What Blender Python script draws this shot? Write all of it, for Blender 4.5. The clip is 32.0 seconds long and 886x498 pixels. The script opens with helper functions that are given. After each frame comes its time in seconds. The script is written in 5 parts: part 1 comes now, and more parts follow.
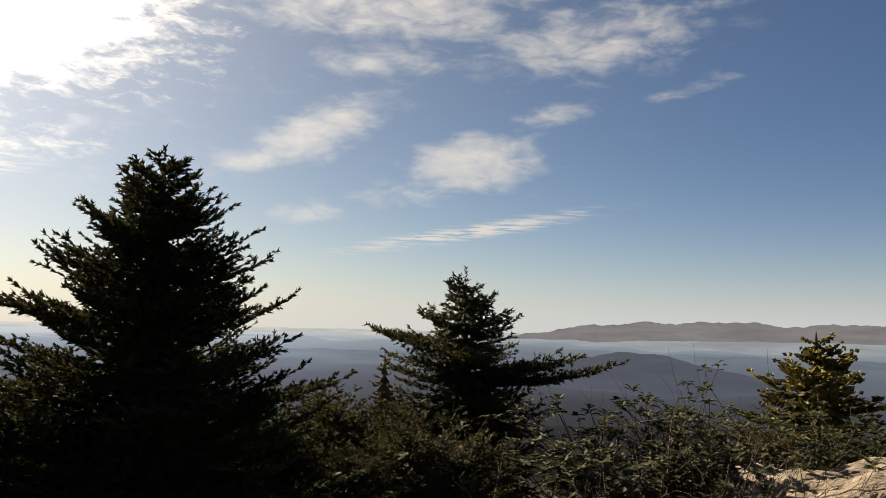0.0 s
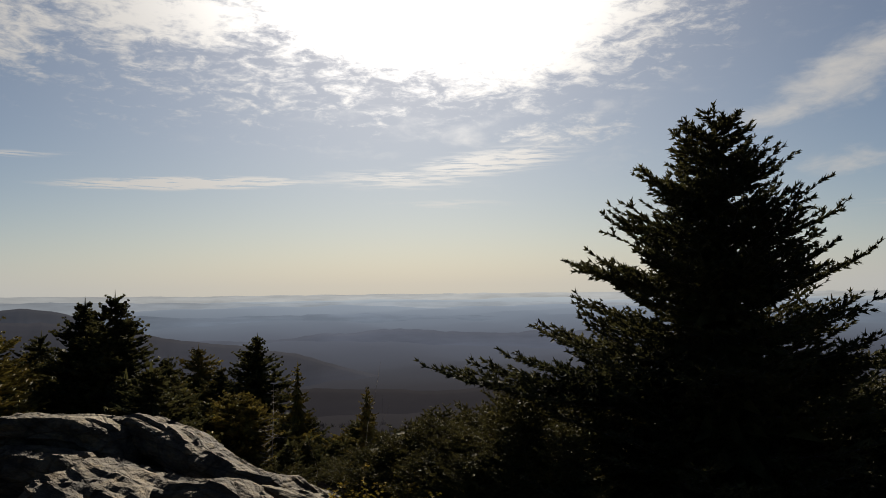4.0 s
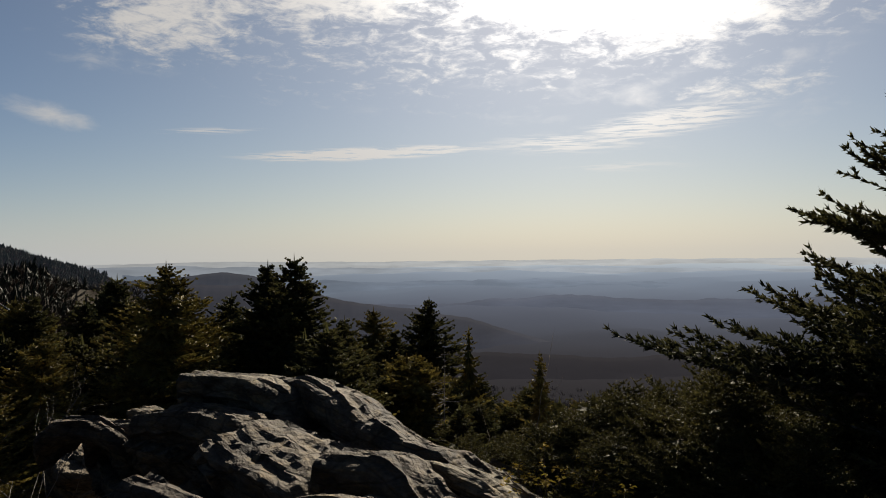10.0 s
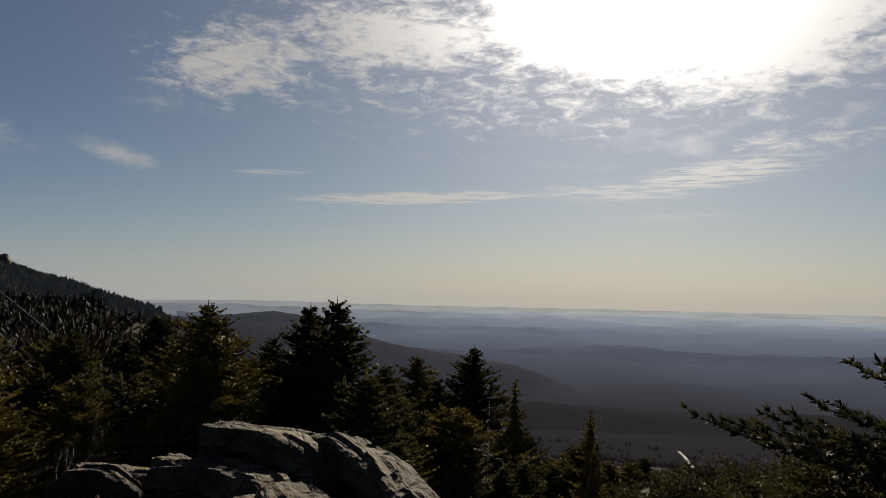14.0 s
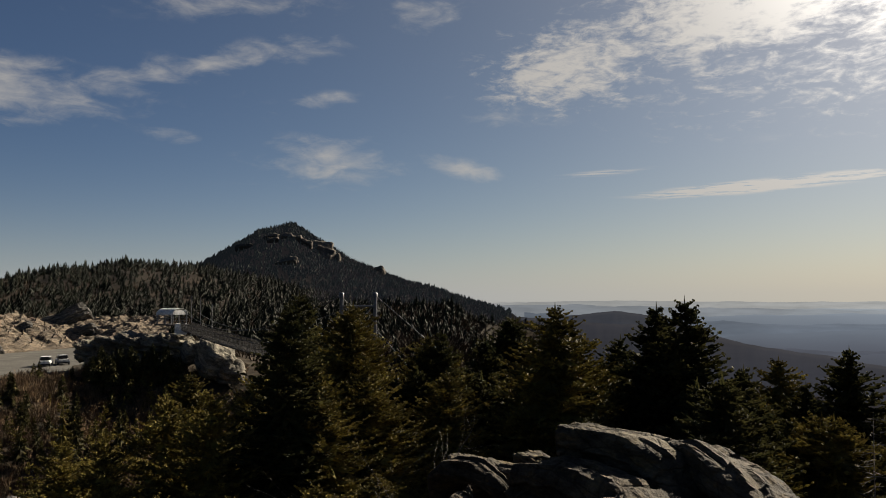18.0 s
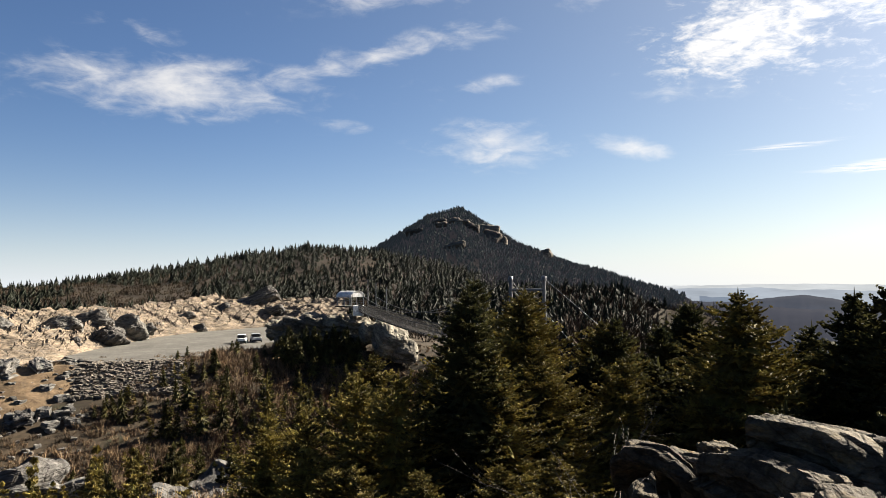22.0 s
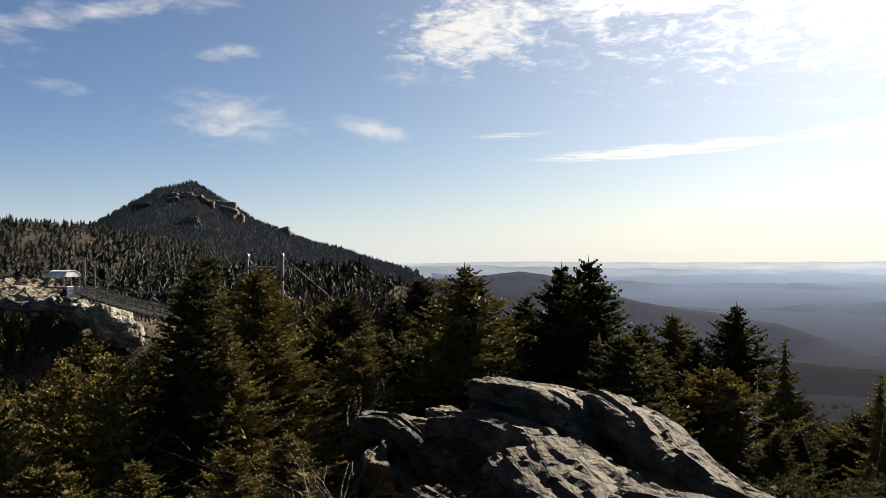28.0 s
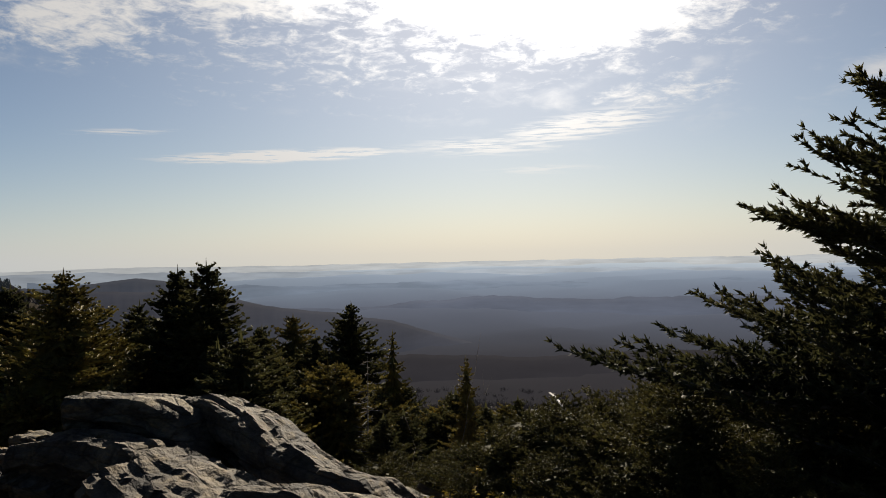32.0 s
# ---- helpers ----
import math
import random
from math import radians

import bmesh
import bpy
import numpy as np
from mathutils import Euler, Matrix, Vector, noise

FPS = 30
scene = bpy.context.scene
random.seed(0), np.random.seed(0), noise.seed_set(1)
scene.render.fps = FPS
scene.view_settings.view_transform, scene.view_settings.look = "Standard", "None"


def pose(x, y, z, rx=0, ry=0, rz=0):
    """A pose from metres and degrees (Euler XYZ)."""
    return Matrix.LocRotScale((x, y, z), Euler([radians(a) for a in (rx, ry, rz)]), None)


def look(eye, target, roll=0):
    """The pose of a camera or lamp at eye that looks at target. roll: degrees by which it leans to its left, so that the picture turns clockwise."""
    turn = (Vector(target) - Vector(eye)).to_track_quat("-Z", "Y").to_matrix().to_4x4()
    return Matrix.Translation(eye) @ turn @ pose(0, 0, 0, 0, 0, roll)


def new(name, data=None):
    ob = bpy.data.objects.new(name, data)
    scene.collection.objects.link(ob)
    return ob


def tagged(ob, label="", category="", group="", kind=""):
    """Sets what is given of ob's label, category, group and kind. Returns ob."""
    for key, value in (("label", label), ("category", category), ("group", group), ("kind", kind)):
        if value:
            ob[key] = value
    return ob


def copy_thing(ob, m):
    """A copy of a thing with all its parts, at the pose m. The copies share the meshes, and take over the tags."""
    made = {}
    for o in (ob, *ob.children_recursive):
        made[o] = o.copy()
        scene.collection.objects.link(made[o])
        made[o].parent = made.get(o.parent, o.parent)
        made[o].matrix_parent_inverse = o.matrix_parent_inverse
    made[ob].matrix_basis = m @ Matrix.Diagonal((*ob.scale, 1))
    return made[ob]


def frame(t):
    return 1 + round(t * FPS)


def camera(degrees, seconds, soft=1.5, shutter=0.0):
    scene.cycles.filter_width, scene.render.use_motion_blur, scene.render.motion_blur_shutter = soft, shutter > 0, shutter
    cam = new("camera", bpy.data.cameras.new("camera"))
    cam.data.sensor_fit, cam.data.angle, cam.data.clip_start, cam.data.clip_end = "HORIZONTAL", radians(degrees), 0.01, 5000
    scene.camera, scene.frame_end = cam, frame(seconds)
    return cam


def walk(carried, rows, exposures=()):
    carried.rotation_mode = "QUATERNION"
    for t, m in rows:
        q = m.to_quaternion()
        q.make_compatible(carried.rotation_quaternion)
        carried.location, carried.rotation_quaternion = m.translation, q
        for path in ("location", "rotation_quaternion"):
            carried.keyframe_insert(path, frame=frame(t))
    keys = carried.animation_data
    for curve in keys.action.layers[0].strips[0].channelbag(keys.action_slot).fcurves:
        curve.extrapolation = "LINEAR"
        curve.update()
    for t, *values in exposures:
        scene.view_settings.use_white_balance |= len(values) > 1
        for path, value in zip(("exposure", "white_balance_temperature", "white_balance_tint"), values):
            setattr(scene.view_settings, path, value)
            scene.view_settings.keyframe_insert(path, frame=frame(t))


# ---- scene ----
def turned(x, y, z, yaw, pitch, roll):
    """A camera pose: yaw to the left from +y, pitch up, then the roll about the line of sight."""
    return pose(x, y, z, 90 + pitch, 0, yaw) @ pose(0, 0, 0, 0, 0, roll)


cam = camera(61.4, 32.0, 0.9)
ROWS = [
    (0, 0.052, -0.055, 1.641, 16.58, 5.56, 1.42),
    (0.5, 0.030, -0.056, 1.628, 22.70, 5.38, 1.22),
    (1, -0.002, -0.048, 1.622, 28.30, 4.55, 0.84),
    (1.5, -0.027, -0.044, 1.615, 32.70, 4.12, 0.06),
    (2, -0.053, -0.042, 1.630, 37.97, 4.03, 0.56),
    (2.5, -0.111, -0.058, 1.620, 41.74, 4.04, 0.09),
    (3, -0.224, -0.045, 1.609, 44.62, 3.60, -0.39),
    (3.5, -0.176, -0.060, 1.612, 51.98, 3.79, -0.02),
    (4, -0.195, -0.064, 1.598, 55.73, 2.75, -0.74),
    (4.5, -0.237, -0.042, 1.609, 58.83, 2.83, -2.48),
    (6.5, -0.381, 0.038, 1.575, 70.54, 1.36, -1.40),
    (7, -0.391, 0.033, 1.571, 73.33, 1.40, -1.11),
    (7.5, -0.397, 0.022, 1.577, 75.56, 1.45, -0.83),
    (8, -0.409, 0.030, 1.566, 74.57, 0.61, -1.67),
    (8.5, -0.440, 0.051, 1.554, 73.24, -1.50, -1.09),
    (9, -0.577, 0.097, 1.538, 68.57, -0.38, -0.09),
    (9.5, -0.704, 0.139, 1.541, 67.92, -1.41, -0.41),
    (10, -0.895, 0.254, 1.530, 68.73, 0.28, -0.78),
    (10.5, -1.144, 0.411, 1.592, 67.62, 2.07, -0.30),
    (11, -1.267, 0.431, 1.598, 67.49, 2.98, -0.42),
    (11.5, -1.350, 0.426, 1.581, 63.24, 2.63, 0.57),
    (12, -1.422, 0.491, 1.566, 64.99, 3.16, 2.02),
    (12.5, -1.442, 0.454, 1.558, 66.30, 3.53, 0.39),
    (13, -1.475, 0.480, 1.551, 70.62, 3.33, -0.11),
    (13.5, -1.474, 0.489, 1.555, 71.53, 3.40, 0.56),
    (15.5, -1.412, 0.515, 1.629, 79.39, 4.56, 1.41),
    (16, -1.448, 0.500, 1.629, 82.55, 4.39, 0.40),
    (16.5, -1.504, 0.475, 1.606, 86.89, 4.21, 0.85),
    (17, -1.517, 0.466, 1.597, 90.99, 4.18, 1.26),
    (17.5, -1.505, 0.467, 1.606, 93.88, 3.86, 0.19),
    (18, -1.470, 0.447, 1.602, 98.16, 3.61, -0.54),
    (18.5, -1.449, 0.421, 1.616, 101.56, 3.09, -0.66),
    (19, -1.403, 0.379, 1.616, 104.18, 3.00, -0.51),
    (19.5, -1.365, 0.386, 1.637, 107.78, 1.81, -0.19),
    (20, -1.333, 0.384, 1.643, 108.71, 1.84, 1.44),
    (20.5, -1.317, 0.402, 1.639, 111.04, 1.61, 2.04),
    (21, -1.286, 0.395, 1.632, 110.25, 2.52, 0.52),
    (21.5, -1.255, 0.369, 1.643, 111.12, 2.52, -0.55),
    (22, -1.229, 0.354, 1.646, 110.91, 2.43, -0.57),
    (22.5, -1.230, 0.345, 1.648, 109.88, 2.73, -0.62),
    (23, -1.240, 0.332, 1.649, 110.16, 2.71, -0.49),
    (23.5, -1.260, 0.332, 1.641, 109.11, 2.12, -0.04),
    (24, -1.273, 0.337, 1.629, 107.90, 2.06, -0.41),
    (24.5, -1.280, 0.328, 1.617, 105.08, 1.55, -0.16),
    (26.5, -1.326, 0.294, 1.587, 101.69, 0.47, 0.38),
    (27, -1.366, 0.321, 1.614, 100.74, -0.21, 0.34),
    (27.5, -1.373, 0.337, 1.596, 95.09, -0.36, -0.81),
    (28, -1.443, 0.371, 1.572, 91.10, 0.56, -0.61),
    (28.5, -1.468, 0.381, 1.566, 88.12, -0.24, -0.69),
    (29, -1.483, 0.394, 1.537, 82.98, -0.53, -1.11),
    (29.5, -1.474, 0.399, 1.534, 78.71, -0.94, -1.26),
    (30, -1.481, 0.413, 1.531, 75.01, -1.44, -2.16),
    (30.5, -1.493, 0.431, 1.525, 70.55, -1.85, -3.00),
    (31, -1.466, 0.464, 1.531, 68.05, -0.96, -2.67),
    (31.5, -1.442, 0.485, 1.535, 64.68, -0.52, -2.76),
    (32, -1.419, 0.486, 1.535, 62.82, 0.35, -1.42),
]
EXPOSURES = [(0.0, 0.78, 7000, 10), (1.0, 0.60, 6900, 10), (2.0, 0.63, 6850, 10), (3.0, 0.48, 6800, 10), (4.0, 0.25, 6700, 10), (7.0, 0.22, 6650, 10), (8.0, 0.18, 6700, 10), (9.0, 0.41, 6650, 10), (11.0, 0.18, 6650, 10), (13.0, -0.05, 6650, 10), (16.5, -0.02, 6700, 10), (18.0, 0.10, 6800, 10), (19.0, 0.58, 6750, 10), (20.0, 1.05, 6700, 10), (21.0, 1.28, 6600, 10), (23.0, 1.25, 6450, 10), (27.0, 1.02, 6550, 10), (28.0, 1.05, 6550, 10), (30.0, 0.80, 6550, 10), (32.0, 0.52, 6600, 10)]
walk(cam, [(t, turned(*r)) for t, *r in ROWS], EXPOSURES)

# ---- sky, sun ----
SUN_AZ, SUN_EL = 58.0, 28.0


def heading(az, el=0.0):
    """The unit vector at az degrees to the left of +y and el degrees up."""
    a, e = radians(az), radians(el)
    return Vector((-math.sin(a) * math.cos(e), math.cos(a) * math.cos(e), math.sin(e)))


world = bpy.data.worlds.new("sky")
scene.world = world
world.use_nodes = True
WN, WL = world.node_tree.nodes, world.node_tree.links
WN.clear()


def w_math(op, *args, clamp=False):
    n = WN.new("ShaderNodeMath")
    n.operation, n.use_clamp = op, clamp
    for i, a in enumerate(args):
        if isinstance(a, (int, float)):
            n.inputs[i].default_value = a
        else:
            WL.new(a, n.inputs[i])
    return n.outputs[0]


def w_range(v, a, b, c=0.0, d=1.0, smooth=True):
    n = WN.new("ShaderNodeMapRange")
    n.interpolation_type = "SMOOTHSTEP" if smooth else "LINEAR"
    WL.new(v, n.inputs[0])
    for i, x in enumerate((a, b, c, d)):
        n.inputs[i + 1].default_value = x
    return n.outputs[0]


def w_mix(f, a, b, blend="MIX"):
    n = WN.new("ShaderNodeMix")
    n.data_type, n.blend_type = "RGBA", blend
    if isinstance(f, (int, float)):
        n.inputs[0].default_value = f
    else:
        WL.new(f, n.inputs[0])
    for s, v in ((n.inputs[6], a), (n.inputs[7], b)):
        if isinstance(v, tuple):
            s.default_value = (*v, 1)
        else:
            WL.new(v, s)
    return n.outputs[2]


def w_noise(vec, scale, detail, rough=0.55, distortion=0.0):
    n = WN.new("ShaderNodeTexNoise")
    WL.new(vec, n.inputs["Vector"])
    n.inputs["Scale"].default_value, n.inputs["Detail"].default_value = scale, detail
    n.inputs["Roughness"].default_value, n.inputs["Distortion"].default_value = rough, distortion
    return n.outputs["Fac"]


sky = WN.new("ShaderNodeTexSky")
sky.sky_type, sky.sun_disc = "NISHITA", False
sky.sun_elevation, sky.sun_rotation = radians(SUN_EL), radians(-SUN_AZ)
sky.altitude, sky.air_density, sky.dust_density, sky.ozone_density = 1600, 1.0, 1.2, 1.6
co = WN.new("ShaderNodeTexCoord").outputs["Generated"]
sep = WN.new("ShaderNodeSeparateXYZ")
WL.new(co, sep.inputs[0])
azim = w_math("MULTIPLY", w_math("ARCTAN2", w_math("MULTIPLY", sep.outputs[0], -1.0), sep.outputs[1]), 57.2958)
elev = w_math("MULTIPLY", w_math("ARCSINE", sep.outputs[2]), 57.2958)
dot = WN.new("ShaderNodeVectorMath")
dot.operation = "DOT_PRODUCT"
WL.new(co, dot.inputs[0])
dot.inputs[1].default_value = heading(SUN_AZ, SUN_EL)
off_sun = w_math("MULTIPLY", w_math("ARCCOSINE", w_math("MINIMUM", dot.outputs["Value"], 0.99999)), 57.2958)
flat = WN.new("ShaderNodeCombineXYZ")
WL.new(azim, flat.inputs[0])
WL.new(w_math("MULTIPLY", elev, 2.6), flat.inputs[1])
puff = w_noise(flat.outputs[0], 0.42, 7.0, 0.62, 0.6)
grain = w_noise(flat.outputs[0], 1.5, 5.0, 0.6, 0.2)
shape = w_math("ADD", w_math("MULTIPLY", puff, 0.75), w_math("MULTIPLY", grain, 0.25))
CLOUDS, SOFT, STREAKS = [], [], []


def cloud(az, el, wide, high, lean=0.0, thick=1.0, into=CLOUDS):
    """A cloud bank: an ellipse of the sky, in degrees, that the noise breaks up."""
    u = w_math("SUBTRACT", azim, az)
    v = w_math("SUBTRACT", elev, w_math("ADD", w_math("MULTIPLY", u, lean), el))
    d = w_math("ADD", w_math("POWER", w_math("ABSOLUTE", w_math("DIVIDE", u, wide)), 2.0), w_math("POWER", w_math("ABSOLUTE", w_math("DIVIDE", v, high)), 2.0))
    into.append(w_math("MULTIPLY", w_math("POWER", 2.718, w_math("MULTIPLY", d, -0.9)), thick))


# the bright bank before the sun, and its ragged tail
cloud(54, 23, 13.5, 6.5, 0.05, 2.1)
cloud(49, 18.6, 6, 3.4, 0.0, 1.5)
cloud(63, 20.5, 7.5, 3.6, 0.1, 1.5)
cloud(76, 19.5, 9, 2.8, 0.0, 1.0)
cloud(88, 17, 6, 3.0, -0.1, 0.85)
cloud(40, 18, 5, 2.0, -0.2, 0.6)
cloud(66, 16, 22, 5, 0.0, 0.42)
cloud(20, 16, 24, 7, 0.0, 0.22, SOFT)
cloud(118, 15, 24, 7, 0.0, 0.17, SOFT)
cloud(52, 12, 24, 5.5, 0.0, 0.36, SOFT)
# wisps below it
cloud(59, 8.1, 6, 0.7, 0.0, 0.85, STREAKS)
cloud(52, 9.3, 5.5, 0.9, -0.12, 1.2, STREAKS)
cloud(47, 11.3, 6, 1.2, -0.1, 0.6)
cloud(62, 13.5, 9, 2.2, 0.0, 0.35)
cloud(55, 6.2, 5, 0.4, 0.0, 0.5, STREAKS)
cloud(74.5, 7.6, 6.5, 0.36, -0.04, 2.3, STREAKS)
cloud(86, 9.1, 3.5, 0.25, -0.05, 0.6, STREAKS)
cloud(68, 7.9, 4, 0.25, 0.0, 0.7, STREAKS)
# scattered banks towards the mountain
cloud(96.5, 9.7, 3, 0.87, 0.25, 0.67, SOFT)
cloud(107, 10.2, 6.25, 2.175, 0.0, 0.63, SOFT)
cloud(107, 14.8, 3.125, 0.725, -0.1, 0.50, SOFT)
cloud(118, 11.8, 2.75, 0.725, 0.0, 0.42, SOFT)
cloud(131, 14.0, 10, 2.465, 0.0, 0.80, SOFT)
cloud(121, 15.4, 5.625, 1.45, -0.25, 0.67, SOFT)
cloud(112, 17.8, 7.5, 1.16, -0.2, 0.63, SOFT)
cloud(133, 17.5, 5, 1.45, 0.2, 0.34, SOFT)
cloud(115, 21.2, 8.75, 1.45, 0.0, 0.55, SOFT)
cloud(99, 21.2, 3.125, 1.74, 0.0, 0.59, SOFT)
cloud(92, 13.5, 3.75, 1.305, 0.0, 0.50, SOFT)
# banks on the far side of the sun
cloud(27, 13.8, 6.875, 2.175, -0.45, 0.95, SOFT)
cloud(14.5, 12.0, 6.25, 2.465, -0.1, 0.95, SOFT)
cloud(14.5, 6.9, 9.5, 0.6, -0.17, 0.9, STREAKS)
cloud(22, 19.7, 6.25, 1.45, -0.1, 0.75, SOFT)
cloud(27, 7.8, 3.75, 1.16, 0.0, 0.7, SOFT)
cloud(20, 9.3, 5, 1.015, -0.1, 0.55, SOFT)
cloud(8, 15.9, 3.75, 1.16, -0.1, 0.6, SOFT)
cloud(-2, 17.4, 3.75, 0.725, -0.2, 0.55, SOFT)
cloud(5.5, 21, 10, 3.19, -0.1, 0.75, SOFT)
cloud(21, 23.6, 12.5, 2.9, 0.0, 0.9, SOFT)
cloud(46.5, 11, 5.625, 1.45, 0.0, 0.5, SOFT)
cloud(30, 4, 17.5, 1.74, 0.0, 0.2, SOFT)
total = CLOUDS[0]
for c in CLOUDS[1:]:
    total = w_math("MAXIMUM", total, c)
body = w_math("ADD", total, w_math("MULTIPLY", w_math("SUBTRACT", shape, 0.52), 2.6))
thin = STREAKS[0]
for c in STREAKS[1:]:
    thin = w_math("MAXIMUM", thin, c)
fibre = WN.new("ShaderNodeCombineXYZ")
WL.new(w_math("MULTIPLY", azim, 0.35), fibre.inputs[0])
WL.new(w_math("MULTIPLY", elev, 5.0), fibre.inputs[1])
thin = w_math("MULTIPLY", thin, w_range(w_noise(fibre.outputs[0], 1.0, 4.0, 0.6, 0.3), 0.3, 0.62))
density = w_math("MULTIPLY", w_range(body, 0.16, 0.92), w_range(total, 0.02, 0.3))
veil = SOFT[0]
for c in SOFT[1:]:
    veil = w_math("MAXIMUM", veil, c)
drift = w_noise(flat.outputs[0], 0.22, 5.0, 0.55, 0.5)
soft = w_math("ADD", veil, w_math("MULTIPLY", w_math("SUBTRACT", w_math("ADD", w_math("MULTIPLY", drift, 0.65), w_math("MULTIPLY", puff, 0.35)), 0.52), 2.0))
density = w_math("MAXIMUM", density, w_math("MULTIPLY", w_range(soft, 0.2, 1.12, 0.0, 0.92), w_range(veil, 0.02, 0.35)))
density = w_math("MAXIMUM", density, w_range(thin, 0.08, 0.85, 0.0, 1.0))
glow = w_math("POWER", 2.718, w_math("MULTIPLY", w_math("POWER", w_math("DIVIDE", off_sun, 12.0), 2.0), -1.0))
wide_glow = w_math("POWER", 2.718, w_math("DIVIDE", off_sun, -13.0))
base = WN.new("ShaderNodeVectorMath")
base.operation = "SCALE"
WL.new(sky.outputs[0], base.inputs[0])
base.inputs["Scale"].default_value = 0.1
haze = w_math("POWER", 2.718, w_math("MULTIPLY", w_math("POWER", w_math("DIVIDE", w_math("MAXIMUM", elev, 0.0), 3.6), 1.2), -1.0))
away = w_range(off_sun, 25.0, 75.0)
deep = w_mix(away, base.outputs[0], w_mix(1.0, base.outputs[0], (0.80, 0.95, 1.16), "MULTIPLY"))
sunward = w_math("POWER", 2.718, w_math("MULTIPLY", w_math("POWER", w_math("DIVIDE", off_sun, 38.0), 4.0), -1.0))
behind = w_range(off_sun, 88.0, 140.0)
deep = w_mix(behind, deep, w_mix(1.0, deep, (0.5, 0.5, 0.5), "MULTIPLY"))
pale = w_mix(behind, (0.95, 1.00, 1.05), (0.30, 0.33, 0.37))
air = w_mix(w_math("MULTIPLY", haze, 0.84), deep, w_mix(sunward, pale, (1.02, 1.02, 0.92)))
air = w_mix(wide_glow, air, (1.20, 1.12, 1.02), "ADD")
lit = w_math("ADD", 1.08, w_math("ADD", w_math("MULTIPLY", glow, 4.5), w_math("MULTIPLY", wide_glow, 2.2)))
white = WN.new("ShaderNodeVectorMath")
white.operation = "SCALE"
white.inputs[0].default_value = (1.0, 0.97, 0.93)
WL.new(lit, white.inputs["Scale"])
full = w_mix(w_math("MULTIPLY", density, 0.9), air, white.outputs[0])
bg = WN.new("ShaderNodeBackground")
WL.new(full, bg.inputs[0])
bg.inputs[1].default_value = 0.38
WL.new(bg.outputs[0], WN.new("ShaderNodeOutputWorld").inputs[0])

sun = new("sun", bpy.data.lights.new("sun", "SUN"))
sun.data.energy, sun.data.angle, sun.data.color = 11.0, radians(0.6), (1.0, 0.91, 0.77)
sun.matrix_world = look(heading(SUN_AZ, SUN_EL) * 60, (0, 0, 0))


# ---- materials ----
def mat(name, dark, light, scale=3.0, rough=0.85, bump=0.4, fine=9.0, vary="", tint=None, stretch=(1, 1, 1), metal=0.0, leaf=0.0, dist=0.02):
    """A rough natural surface: two tones mixed by coarse noise, fine grain, relief; vary: 'island' or 'object'."""
    m = bpy.data.materials.new(name)
    m.use_nodes = True
    n, l = m.node_tree.nodes, m.node_tree.links
    p = n["Principled BSDF"]
    p.inputs["Roughness"].default_value, p.inputs["Metallic"].default_value = rough, metal
    p.inputs["Specular IOR Level"].default_value = 0.12
    tc, mp = n.new("ShaderNodeTexCoord"), n.new("ShaderNodeMapping")
    mp.inputs["Scale"].default_value = stretch
    l.new(tc.outputs["Object"], mp.inputs[0])

    def noisy(s, d):
        t = n.new("ShaderNodeTexNoise")
        t.inputs["Scale"].default_value, t.inputs["Detail"].default_value, t.inputs["Roughness"].default_value = s, d, 0.62
        l.new(mp.outputs[0], t.inputs["Vector"])
        return t.outputs["Fac"]

    def mixed(f, a, b, blend="MIX"):
        x = n.new("ShaderNodeMix")
        x.data_type, x.blend_type = "RGBA", blend
        for s, v in ((x.inputs[0], f), (x.inputs[6], a), (x.inputs[7], b)):
            if isinstance(v, (tuple, float, int)):
                s.default_value = (*v, 1) if isinstance(v, tuple) else v
            else:
                l.new(v, s)
        return x.outputs[2]

    def ranged(v, a, b, c=0.0, d=1.0):
        r = n.new("ShaderNodeMapRange")
        l.new(v, r.inputs[0])
        for i, x in enumerate((a, b, c, d)):
            r.inputs[i + 1].default_value = x
        return r.outputs[0]

    coarse, grainy = noisy(scale, 5), noisy(scale * fine, 6)
    col = mixed(ranged(coarse, 0.35, 0.65), dark, light)
    if tint:
        col = mixed(ranged(noisy(scale * 2.3, 4), 0.52, 0.7, 0, 0.8), col, tint)
    shade = ranged(grainy, 0.3, 0.7, 0.62, 1.25)
    hsv = n.new("ShaderNodeHueSaturation")
    l.new(col, hsv.inputs["Color"])
    if vary:
        src = n.new("ShaderNodeNewGeometry").outputs["Random Per Island"] if vary == "island" else n.new("ShaderNodeObjectInfo").outputs["Random"]
        mul = n.new("ShaderNodeMath")
        mul.operation = "MULTIPLY"
        l.new(shade, mul.inputs[0])
        l.new(ranged(src, 0, 1, 0.7, 1.3), mul.inputs[1])
        shade = mul.outputs[0]
        l.new(ranged(src, 0, 1, 0.488, 0.508), hsv.inputs["Hue"])
    l.new(shade, hsv.inputs["Value"])
    l.new(hsv.outputs[0], p.inputs["Base Color"])
    if bump:
        b = n.new("ShaderNodeBump")
        b.inputs["Strength"].default_value, b.inputs["Distance"].default_value = bump, dist
        l.new(grainy, b.inputs["Height"])
        l.new(b.outputs[0], p.inputs["Normal"])
    if leaf:
        tr, mx = n.new("ShaderNodeBsdfTranslucent"), n.new("ShaderNodeMixShader")
        l.new(hsv.outputs[0], tr.inputs["Color"])
        mx.inputs[0].default_value = leaf
        l.new(p.outputs[0], mx.inputs[1])
        l.new(tr.outputs[0], mx.inputs[2])
        l.new(mx.outputs[0], n["Material Output"].inputs[0])
    return m


